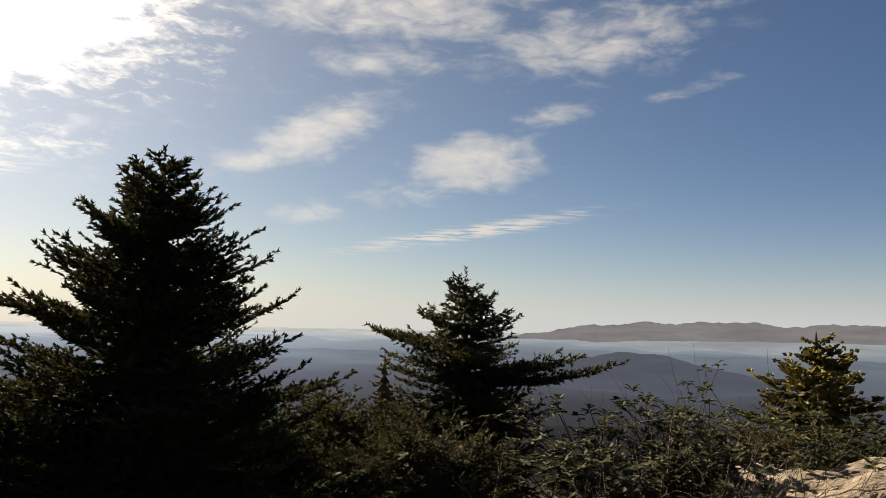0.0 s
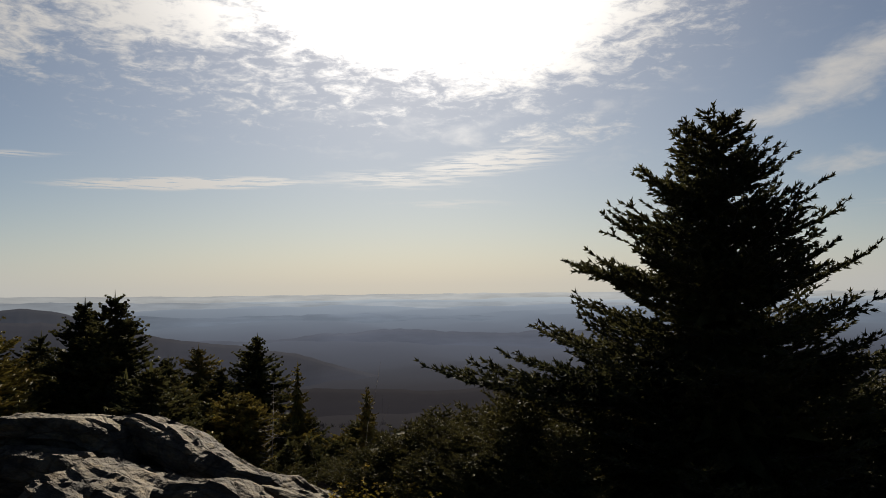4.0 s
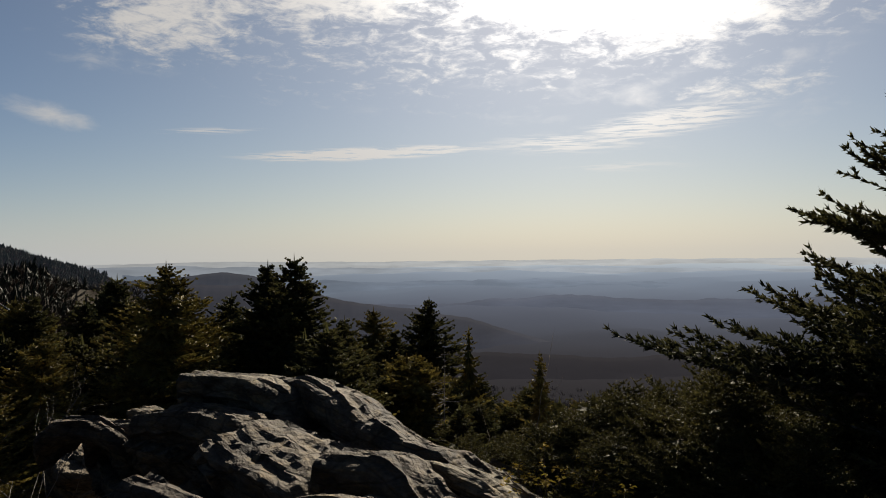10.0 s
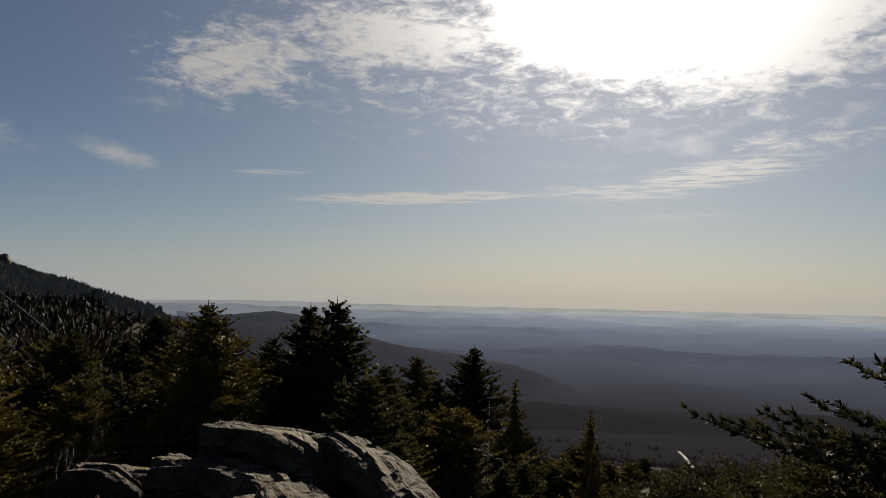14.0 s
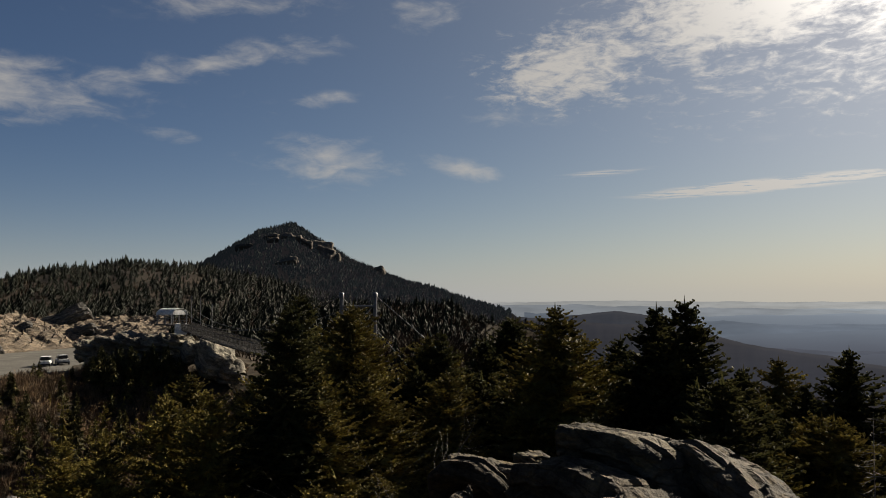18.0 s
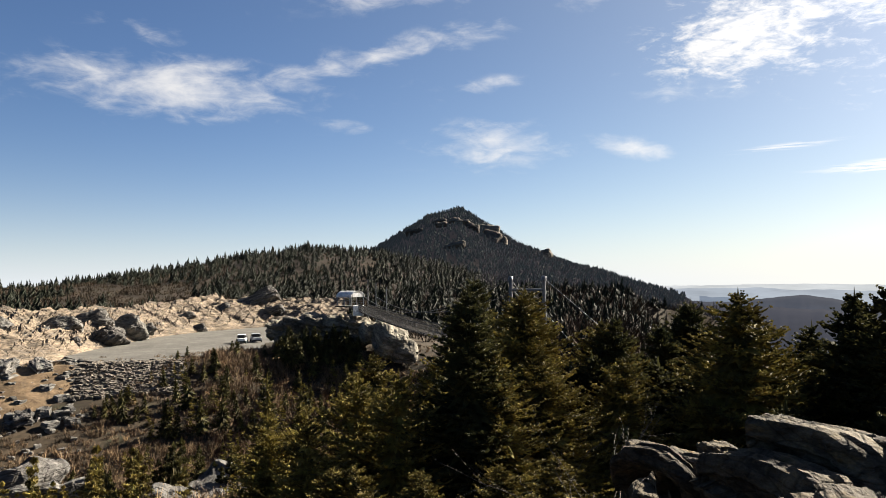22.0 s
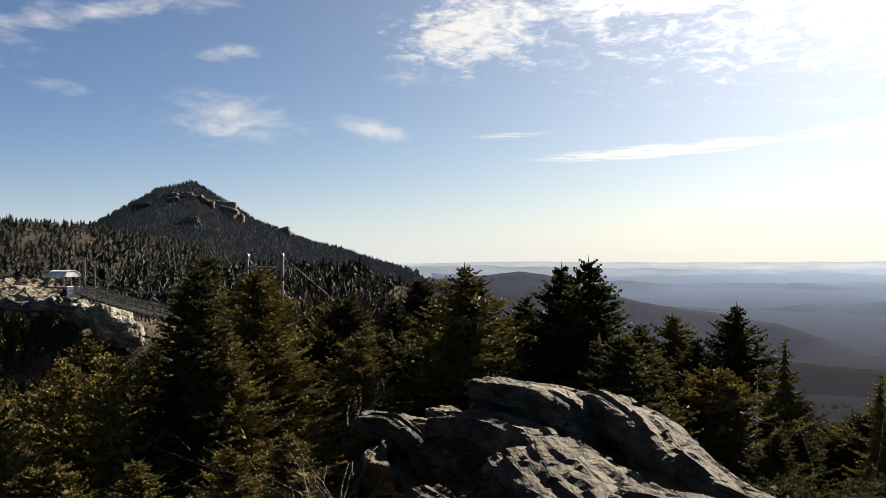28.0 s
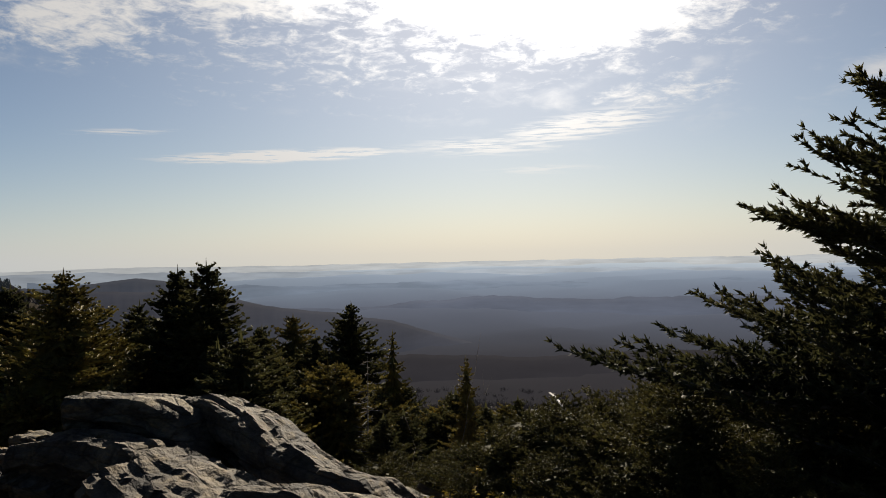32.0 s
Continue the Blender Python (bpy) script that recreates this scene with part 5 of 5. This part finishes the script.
# ---- woods ----
def conifer_shape(tiers=4, sides=5, seed=1, wide=0.32):
    """A small ragged conifer, one unit high."""
    rng = np.random.default_rng(seed)
    v, f = [], []
    for k in range(tiers):
        z0, z1 = 0.06 + 0.8 * k / tiers, min(1.0, 0.06 + 0.8 * k / tiers + 1.7 / (tiers + 0.5))
        if k == tiers - 1:
            z1 = 1.0
        rad = wide * (1 - k / (tiers + 0.4)) ** 0.8 * rng.uniform(0.8, 1.15)
        base = len(v)
        v.append((rng.uniform(-0.02, 0.02), rng.uniform(-0.02, 0.02), z1))
        for s in range(2 * sides):
            a = math.pi * s / sides + k * 0.5
            q = rad * (1.15 if s % 2 else 0.4) * rng.uniform(0.6, 1.3)
            v.append((q * math.cos(a), q * math.sin(a), z0 - (0.05 if s % 2 else -0.06)))
        for s in range(2 * sides):
            f.append((base, base + 1 + s, base + 1 + (s + 1) % (2 * sides)))
    return np.array(v), np.array(f)


def brush_shape(n, seed, spread=0.6, thick=0.05):
    """A bare twiggy shrub, about one unit high, of thin blades."""
    rng = np.random.default_rng(seed)
    v, f = [], []
    for k in range(n):
        a, t = rng.uniform(0, 2 * math.pi), rng.uniform(0, spread)
        o = np.array((math.cos(a), math.sin(a), 0)) * rng.uniform(0, 0.4)
        d = np.array((math.cos(a) * t, math.sin(a) * t, rng.uniform(0.6, 1.0)))
        s = np.cross(d, rng.normal(size=3))
        s = s / np.linalg.norm(s) * thick
        b = len(v)
        v += [o - s, o + s, o + d]
        f.append((b, b + 1, b + 2))
        for _ in range(2):
            m = o + d * rng.uniform(0.3, 0.8)
            e = m + (d * 0.5 + rng.normal(size=3) * 0.25) * 0.6
            b = len(v)
            v += [m - s * 0.6, m + s * 0.6, e]
            f.append((b, b + 1, b + 2))
    return np.array(v), np.array(f)


wr = np.random.default_rng(12)
CON, CON2, CON3 = conifer_shape(3, 4), conifer_shape(8, 5, 3, 0.36), conifer_shape(7, 4, 9, 0.27)
SHRUB, FLUFF = brush_shape(30, 2, thick=0.026), brush_shape(12, 5, 0.9)
HAZED = {}


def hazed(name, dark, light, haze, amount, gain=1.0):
    """Distant woods: a backdrop surface with the air's haze painted on as glow."""
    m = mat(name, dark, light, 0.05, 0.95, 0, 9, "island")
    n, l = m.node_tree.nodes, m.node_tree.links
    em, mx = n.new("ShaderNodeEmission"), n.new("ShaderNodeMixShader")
    # noise varies the painted haze colour in faint drifts, as of woods and fields
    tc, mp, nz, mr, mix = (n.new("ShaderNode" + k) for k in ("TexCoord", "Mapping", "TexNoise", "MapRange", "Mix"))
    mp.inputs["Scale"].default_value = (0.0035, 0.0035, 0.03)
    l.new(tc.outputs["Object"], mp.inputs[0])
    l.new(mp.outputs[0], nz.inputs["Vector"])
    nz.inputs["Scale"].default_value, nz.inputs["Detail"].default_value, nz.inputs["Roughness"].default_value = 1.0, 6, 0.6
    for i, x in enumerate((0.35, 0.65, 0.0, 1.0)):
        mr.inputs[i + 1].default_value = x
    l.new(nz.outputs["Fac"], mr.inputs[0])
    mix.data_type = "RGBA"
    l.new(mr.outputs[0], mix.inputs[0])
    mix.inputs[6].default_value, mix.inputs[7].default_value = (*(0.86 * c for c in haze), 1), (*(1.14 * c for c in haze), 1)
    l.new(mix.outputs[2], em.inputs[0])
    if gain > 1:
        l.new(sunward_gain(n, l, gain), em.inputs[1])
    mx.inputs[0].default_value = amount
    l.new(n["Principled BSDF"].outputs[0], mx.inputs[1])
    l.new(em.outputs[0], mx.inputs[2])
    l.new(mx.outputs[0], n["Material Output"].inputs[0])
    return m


# woods on the peak, with some distance haze mixed in as glow
PEAK_WOOD = hazed("hazed_peak_woods", (0.010, 0.016, 0.012), (0.020, 0.025, 0.016), (0.06, 0.075, 0.095), 0.10)
PEAK_BROWN = hazed("hazed_peak_brown_woods", (0.026, 0.02, 0.015), (0.055, 0.04, 0.03), (0.06, 0.07, 0.09), 0.12)
# the peak
az, r = wr.uniform(93, 125, 14000), 620 + 640 * wr.random(14000) ** 0.8
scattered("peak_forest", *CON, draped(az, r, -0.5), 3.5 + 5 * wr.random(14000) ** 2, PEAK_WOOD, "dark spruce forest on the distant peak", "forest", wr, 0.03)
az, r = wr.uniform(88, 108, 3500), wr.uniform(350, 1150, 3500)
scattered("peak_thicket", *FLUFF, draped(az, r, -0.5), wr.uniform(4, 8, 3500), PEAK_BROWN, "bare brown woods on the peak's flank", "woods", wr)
# the near ridge
az, r = wr.uniform(94, 146, 9500), 150 + 330 * wr.random(9500) ** 0.8
ok = (az < 118) | (r > 218)
az, r = az[ok], r[ok]
keep = (wobble(-np.sin(np.radians(az)) * r, np.cos(np.radians(az)) * r, 28, 7.0) > 0.1) | ((r > 395) & (r < 450)) | (az < 116 + 4 * wobble(r, r, 30)) | ((az < 128 + 3 * wobble(r, az, 20)) & (r > 262))
hill = az[keep] > 116
size = 1.4 + 5.0 * wr.random(keep.sum()) ** np.where(hill, 2.4, 1.8)
pl, half = draped(az[keep], r[keep], -0.4), wr.random(keep.sum()) < 0.5
scattered("ridge_forest", *CON2, pl[half], size[half], NEEDLES_FAR, "dark spruce forest along the ridge", "forest", wr, 0.06)
scattered("ridge_forest", *CON3, pl[~half], size[~half], NEEDLES_FAR, "dark spruce forest along the ridge", "forest", wr, 0.06)
az, r = wr.uniform(94, 146, 11000), wr.uniform(130, 470, 11000)
ok = ~((az > 118) & (r < 214)) & ((az > 126) | (r < 262) | (wr.random(11000) < 0.3))
scattered("ridge_brush", *FLUFF, draped(az[ok], r[ok], -0.2), wr.uniform(0.9, 2.3, ok.sum()), BRUSH_FAR, "brown leafless brush along the ridge", "brush", wr)
az, r = wr.uniform(86, 103, 3600), 90 + 420 * wr.random(3600) ** 1.2
scattered("flank_thicket", *FLUFF, draped(az, r, -0.2), wr.uniform(1.6, 4.0, 3600), BRUSH_FAR, "bare brown woods on the ridge's flank", "woods", wr)
az, r = wr.uniform(86, 103, 900), 90 + 420 * wr.random(900) ** 1.2
scattered("flank_spruces", *CON2, draped(az, r, -0.3), 1.5 + 4 * wr.random(900) ** 1.6, NEEDLES_FAR, "scattered dark spruces on the ridge's flank", "forest", wr, 0.06)
# the gorge's slopes
def capped(az, r, sizes, unit):
    """Sizes held down so that the tips leave the car park and the rocks free to be seen."""
    cap = np.interp(az, (96, 108, 110, 112.3, 116.2, 116.8, 119, 122.5, 123.6, 124.7, 127, 129.5, 132, 134, 137, 141), (-4, -4.5, -5.4, -6.2, -6.2, -3.9, -3.1, -3.6, -4.0, -3.2, -3.9, -4.9, -5.6, -7.0, -8.5, -10))
    room = 1.6 + r * np.tan(np.radians(cap)) + settle(az, r) - draped(az, r)[:, 2]
    return np.minimum(sizes, np.maximum(room / unit, 0.4 * sizes))


LOW = spruce_meshes(31, 4.0, 1.15, 0.02, 0.55, 5, 0.22, 3, 0.24, 0.07, 0, 0.35, 0.9, simple=True, blade=0.15)[1]
LOW_W = spruce_meshes(32, 4.0, 1.1, 0.02, 0.6, 5, 0.22, 3, 0.24, 0.065, 0, 0.35, 0.9, simple=True, blade=0.14)[1]
az, r = wr.uniform(96, 140, 620), wr.uniform(42, 124, 620)
soil = (az > 130) & (r > np.interp(az, (130, 132, 134, 137, 138, 140), (114, 108, 102, 95, 84, 66)))
ok = ~soil & ((wobble(-np.sin(np.radians(az)) * r, np.cos(np.radians(az)) * r, 11, 2.0) > np.where((az > 110) & (az < 117), 0.35, 0.12)) | ((az > 117) & (r > 95)))
SIZE = capped(az[ok], r[ok], wr.uniform(0.45, 1.2, ok.sum()), 4.1)
scattered("gorge_forest", *LOW, draped(az[ok], r[ok], -0.1), SIZE, NEEDLES_MID, "young dark spruces on the gorge's slopes", "forest", wr, 0.04)
# solid cones added inside the same spruces as their shaded hearts
scattered("gorge_forest", *CON2, draped(az[ok], r[ok], -0.1), 3.4 * SIZE, NEEDLES_MID, "close dark young spruces on the gorge's slopes", "forest", wr, 0.04)
az, r = wr.uniform(108, 141, 230), wr.uniform(30, 112, 230)
ok = ~((az > 130) & (r > np.interp(az, (130, 132, 134, 137, 138, 141), (112, 106, 100, 93, 80, 60))))
scattered("gorge_forest", *LOW_W, draped(az[ok], r[ok], -0.1), capped(az[ok], r[ok], wr.uniform(0.3, 0.95, ok.sum()), 4.1), NEEDLES_SUNLIT, "olive young spruces on the gorge's slopes", "forest", wr, 0.04)
# spruces that cling to the ledge under the shelter
az, r = wr.uniform(116.9, 123.0, 44), wr.uniform(114, 121.5, 44)
tip = 1.6 + settle(az, r) + r * np.tan(np.radians(np.interp(az, (116.9, 118, 119.5, 121, 123), (-3.9, -2.9, -2.7, -3.0, -3.4)) - np.abs(wr.normal(0, 0.9, 44))))
size = wr.uniform(0.6, 1.0, 44)
pl = draped(az, r)
pl[:, 2] = np.maximum(pl[:, 2], tip - 4.1 * size)
scattered("ledge_spruces", *LOW, pl, size, NEEDLES, "dark spruces clinging to the ledge under the shelter", "forest", wr, 0.04)
# cones added within these spruces too, to darken their thin crowns
scattered("ledge_spruces", *CON2, pl, 3.7 * size, NEEDLES_MID, "close dark spruces on the ledge under the shelter", "forest", wr, 0.04)
az, r = wr.uniform(94, 145, 9000), 24 + 100 * wr.random(9000) ** 0.75
ok = ~((az > 130) & (r > np.interp(az, (130, 132, 134, 137, 145), (114, 108, 103, 98, 92))))
ok |= wr.random(9000) < 0.12
scattered("gorge_brush", *SHRUB, draped(az[ok], r[ok], -0.1), np.where((az[ok] > 128) & (r[ok] > 90), wr.uniform(0.4, 1.0, ok.sum()), capped(az[ok], r[ok], wr.uniform(0.6, 1.9, ok.sum()), 1.0)), BRUSH, "rusty brown leafless brush on the gorge's slopes", "brush", wr)
# the valley side
az, r = wr.uniform(10, 92, 7000), 120 + 850 * wr.random(7000) ** 1.2
# a dim haze glow makes up half of this surface
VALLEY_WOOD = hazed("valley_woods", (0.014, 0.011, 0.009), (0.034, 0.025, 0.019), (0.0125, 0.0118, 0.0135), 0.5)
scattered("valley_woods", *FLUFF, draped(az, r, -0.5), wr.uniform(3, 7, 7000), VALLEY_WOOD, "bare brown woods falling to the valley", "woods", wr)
az, r = wr.uniform(38, 91, 2200), 42 + 470 * wr.random(2200) ** 1.2
scattered("valley_spruces", *CON2, draped(az, r, -0.5), 2 + 5.5 * wr.random(2200) ** 1.6 * smooth(30, 120, r) + 1.0, NEEDLES_FAR, "scattered dark spruces on the valley side", "forest", wr, 0.03)


# ---- far ridges: plain backdrops, haze painted as glow ----
def far_ridge(name, r, knots, haze, amount, label, jag=0.08, seed=0.0):
    """A ridge in painted haze whose crest follows (az, el) knots at r metres."""
    az = np.linspace(knots[0][0], knots[-1][0], 260)
    el = np.interp(az, *zip(*knots)) + jag * (wobble(az * 10, az * 3, 9, seed) + 0.5 * wobble(az * 31, az, 9, seed + 1))
    rows = []
    for k in range(9):
        t = k / 8
        rr = r - 0.16 * r * (1 - t)
        top = 1.6 + r * np.tan(np.radians(el))
        z = top - (0.06 * r) * (1 - t) ** 1.4 + 0.006 * r * (1 - t) * t * wobble(az * 14, np.full_like(az, t * 40), 9, seed + 2)
        rows.append(np.stack([-np.sin(np.radians(az)) * rr, np.cos(np.radians(az)) * rr, z], -1))
    rows.append(rows[-1] * np.array((1.06, 1.06, 1)) - np.array((0, 0, 0.06 * r)))
    v = np.concatenate(rows)
    n, m = len(rows), len(az)
    i, j = np.meshgrid(np.arange(n - 1), np.arange(m - 1), indexing="ij")
    f = np.stack([i * m + j, i * m + j + 1, (i + 1) * m + j + 1, (i + 1) * m + j], -1).reshape(-1, 4)[:, ::-1]
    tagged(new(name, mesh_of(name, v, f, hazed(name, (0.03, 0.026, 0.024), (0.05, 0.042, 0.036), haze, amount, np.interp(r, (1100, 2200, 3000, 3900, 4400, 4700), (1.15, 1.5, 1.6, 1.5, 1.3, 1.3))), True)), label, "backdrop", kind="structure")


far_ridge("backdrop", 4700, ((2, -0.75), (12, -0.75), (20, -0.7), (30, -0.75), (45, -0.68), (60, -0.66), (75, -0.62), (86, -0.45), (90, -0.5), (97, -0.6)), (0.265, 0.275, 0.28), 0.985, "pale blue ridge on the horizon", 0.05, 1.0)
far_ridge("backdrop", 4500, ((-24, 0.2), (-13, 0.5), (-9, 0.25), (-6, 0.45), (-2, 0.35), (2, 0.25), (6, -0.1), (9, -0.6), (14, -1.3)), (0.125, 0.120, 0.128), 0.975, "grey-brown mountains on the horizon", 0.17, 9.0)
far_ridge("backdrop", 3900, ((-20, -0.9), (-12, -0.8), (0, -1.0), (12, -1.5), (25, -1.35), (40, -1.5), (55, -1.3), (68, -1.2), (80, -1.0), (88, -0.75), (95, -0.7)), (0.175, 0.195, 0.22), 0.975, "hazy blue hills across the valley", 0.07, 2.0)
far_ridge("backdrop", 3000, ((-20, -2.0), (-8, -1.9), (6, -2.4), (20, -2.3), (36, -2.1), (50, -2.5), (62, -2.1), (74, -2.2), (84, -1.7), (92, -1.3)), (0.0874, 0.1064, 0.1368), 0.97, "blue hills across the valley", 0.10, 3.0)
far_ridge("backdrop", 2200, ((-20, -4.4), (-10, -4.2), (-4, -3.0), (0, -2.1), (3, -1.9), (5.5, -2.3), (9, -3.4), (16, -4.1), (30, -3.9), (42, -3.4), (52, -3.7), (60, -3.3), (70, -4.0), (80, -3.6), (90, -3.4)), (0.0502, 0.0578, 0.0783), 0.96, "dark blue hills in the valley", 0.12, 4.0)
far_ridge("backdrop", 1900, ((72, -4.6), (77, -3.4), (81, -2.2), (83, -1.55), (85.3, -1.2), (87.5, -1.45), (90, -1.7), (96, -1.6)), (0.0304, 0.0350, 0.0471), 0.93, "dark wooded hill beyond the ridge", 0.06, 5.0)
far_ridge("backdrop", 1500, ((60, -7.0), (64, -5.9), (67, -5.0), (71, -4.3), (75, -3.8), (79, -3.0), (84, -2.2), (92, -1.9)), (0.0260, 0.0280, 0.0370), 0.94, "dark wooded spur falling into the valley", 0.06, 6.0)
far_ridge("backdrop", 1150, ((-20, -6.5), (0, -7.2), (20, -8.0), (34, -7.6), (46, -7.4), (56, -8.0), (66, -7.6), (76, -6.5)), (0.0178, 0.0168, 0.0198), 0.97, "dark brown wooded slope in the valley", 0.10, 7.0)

# ---- shrubs on the summit ----
def leafy(name, label, x, y, z, size, leaves, seed, length=0.07, width=0.028, stems=16, high=1.0, leaf=None):
    """A rhododendron: bare crooked stems that end in whorls of long leaves."""
    rng = np.random.default_rng(seed)
    e = tagged(new(name), label, "shrub")
    e.matrix_basis = pose(x, y, z)
    paths, v, f = [], [], []
    for k in range(stems):
        a, lean = rng.uniform(0, 2 * math.pi), rng.uniform(0.1, 0.9)
        p, d = np.array((0.0, 0, 0)) + rng.normal(0, 0.08 * size, 3) * (1, 1, 0), np.array((math.cos(a) * lean, math.sin(a) * lean, 1.0 * high))
        path = [(p, 0.012)]
        for s in range(4):
            p = p + (d + rng.normal(0, 0.28, 3)) * size * 0.25
            path.append((p, 0.010 - 0.002 * s))
            if s < 1:
                continue
            for b in range(3):
                tip = p + (d * 0.5 + rng.normal(0, 0.5, 3)) * size * 0.22
                paths.append([(p, 0.005), (tip, 0.003)])
                for q in range(leaves):
                    la = 2 * math.pi * q / leaves + rng.uniform(-0.3, 0.3)
                    o = np.array((math.cos(la), math.sin(la), rng.uniform(-0.25, 0.6)))
                    w = np.cross(o, (0, 0, 1)) * width
                    u = tip + rng.normal(0, 0.015, 3)
                    m = u + o * length * 0.55 + (0, 0, 0.006)
                    b0 = len(v)
                    v += [u, m - w, u + o * length - (0, 0, 0.008), m + w]
                    f.append((b0, b0 + 1, b0 + 2, b0 + 3))
        paths.append(path)
    part("stem", mesh_of("stem", *tubes(paths, 4), TWIG, True), e)
    part("foliage", mesh_of("foliage", v, f, leaf or LEAF), e)
    return e


def bare(name, label, x, y, z, size, stems, seed, material, spread=0.5, rad=0.008, category="shrub"):
    """A leafless shrub of forking twigs."""
    rng = np.random.default_rng(seed)
    paths = []

    def fork(p, d, long, rad, depth):
        path = [(p, rad)]
        for s in range(3):
            d = d + rng.normal(0, 0.16, 3)
            p = p + d * long / 3
            path.append((p, rad * (1 - 0.2 * (s + 1))))
            if depth > 0 and s > 0:
                fork(p, d * 0.8 + rng.normal(0, 0.4, 3), long * 0.6, rad * 0.55, depth - 1)
        paths.append(path)

    for k in range(stems):
        a = rng.uniform(0, 2 * math.pi)
        fork(np.array((math.cos(a), math.sin(a), 0)) * rng.uniform(0, 0.25) * size, np.array((math.cos(a) * spread, math.sin(a) * spread, 1.0)) * rng.uniform(0.6, 1.1), size * 0.55, rad, 3)
    ob = new(name, mesh_of(name, *tubes(paths, 3), material, True))
    ob.matrix_basis = pose(x, y, z)
    return tagged(ob, label, category)


def on_ground(az, r):
    x, y = polar(az, r)
    return x, y, float(ground_z(x, y)) - 0.05


for k, (az, r, tip) in enumerate(((-0.5, 7.4, -5.0), (2.0, 6.6, -7.0), (-4.8, 7.8, -5.0), (-7.5, 8.6, -6.0), (-2.5, 6.2, -8.5), (-11.5, 9.2, -5.0), (-13.5, 8.2, -5.6))):
    x, y, z = on_ground(az, r)
    leafy("rhododendron", "yellow-green rhododendron with drooping leaf whorls", x, y, z, 0.72 * (1.6 + r * math.tan(radians(tip)) - z), 9, 60 + k, 0.10, 0.03, 34)
for k, (az, r, tip) in enumerate(((-2, 6.6, -5.2), (-4, 6.0, -6.2), (-6, 6.9, -5.6), (-8, 6.4, -7.0), (0.5, 6.2, -7.0), (-5, 5.4, -9), (-1.5, 5.2, -10), (-7, 5.6, -7.6), (-3.2, 5.0, -8.2), (-0.5, 5.6, -7.6))):
    x, y, z = on_ground(az, r)
    bare("bare_shrub", "leafless reddish-brown shrub of fine twigs", x, y, z, 0.8 * (1.6 + r * math.tan(radians(tip)) - z), 14, 80 + k, TWIG)
x, y, z = on_ground(9.3, 4.3)
bare("dead_shrub", "bleached dead shrub with bare forked twigs", x, y, z, 0.8, 6, 95, DEADWOOD, 0.35, 0.010)
for k, (az, r, s) in enumerate(((63.5, 16, 2.2), (66.5, 15, 2.4), (70, 16.5, 2.2))):
    x, y, z = on_ground(az, r)
    bare("dead_shrub", "grey leafless shrub with crooked branches", x, y, z, s, 5, 110 + k, DEADWOOD, 0.6, 0.016)
for k, (x, y, z, high) in enumerate(((-10.3, -1.1, -1.5, 1.25), (-9.9, -0.8, -1.5, 1.15))):
    bare("dead_shrub", "bleached dead bush with crooked bare branches", x, y, z, high, 9, 150 + k, DEADWOOD, 0.9, 0.009)
leafy("yellow_shrub", "small yellow-green shrub at the rock's foot", -5.12, 2.9, -0.75, 0.62, 7, 131, 0.034, 0.012, 40, leaf=YELLOW_LEAF)


def snag(label, x, y, tip, seed, kind="dead_spruce"):
    """A dead spruce: a bare pole with short broken side branches."""
    rng = np.random.default_rng(seed)
    z = float(ground_z(x, y)) - 0.1
    h = tip - z
    paths = [[(np.array((0.03 * math.sin(k), 0.02 * k / 5, h * k / 8)), 0.035 * (1 - k / 9)) for k in range(9)]]
    for k in range(46):
        t = rng.uniform(0.25, 0.97)
        a = rng.uniform(0, 2 * math.pi)
        long = (1.1 - t) * rng.uniform(0.4, 1.3) * 1.1
        o = np.array((0.0, 0.0, h * t))
        d = np.array((math.cos(a), math.sin(a), rng.uniform(-0.25, 0.1)))
        m = o + d * long * 0.6
        e = m + (d + np.array((0, 0, rng.uniform(-0.2, 0.5)))) * long * 0.4
        paths.append([(o, 0.012), (m, 0.008), (e, 0.003)])
        for _ in range(3):
            q = o + (m - o) * rng.uniform(0.4, 1)
            paths.append([(q, 0.005), (q + (d + rng.normal(0, 0.6, 3)) * long * 0.25, 0.002)])
    ob = new(kind, mesh_of(kind, *tubes(paths, 4), DEADWOOD, True))
    ob.matrix_basis = pose(x, y, z)
    return tagged(ob, label, "dead tree")


snag("grey dead spruce with bare broken branches", -16.46, 6.28, -0.6, 5)
snag("grey dead spruce with bare broken branches", -19.6, 10.2, -1.75, 6)
snag("pale dead stem among the young spruces", -14.2, -8.5, -0.3, 7)

# rock slab at the summit's edge and stones about
WARM_ROCK = rock_mat("sunlit_tan_rock", (0.120, 0.094, 0.064), (0.225, 0.180, 0.124), (0.075, 0.064, 0.045), 1.2)
boulder("summit_rock", "tan sunlit rock slab at the summit's edge", 1.62, 6.5, -0.03, 1.15, 0.8, 0.6, 501, (0, -11, 13), WARM_ROCK)
boulder("summit_rock", "tan sunlit rock slab at the summit's edge", 4.0, 8.3, -0.3, 1.6, 1.0, 0.7, 502, (0, -6, 35), WARM_ROCK)
boulder("summit_rock", "rounded pale stone beside the outcrop", -7.75, -0.62, -1.05, 0.45, 0.36, 0.34, 503, (0, 0, 20), WARM_ROCK, n=14)
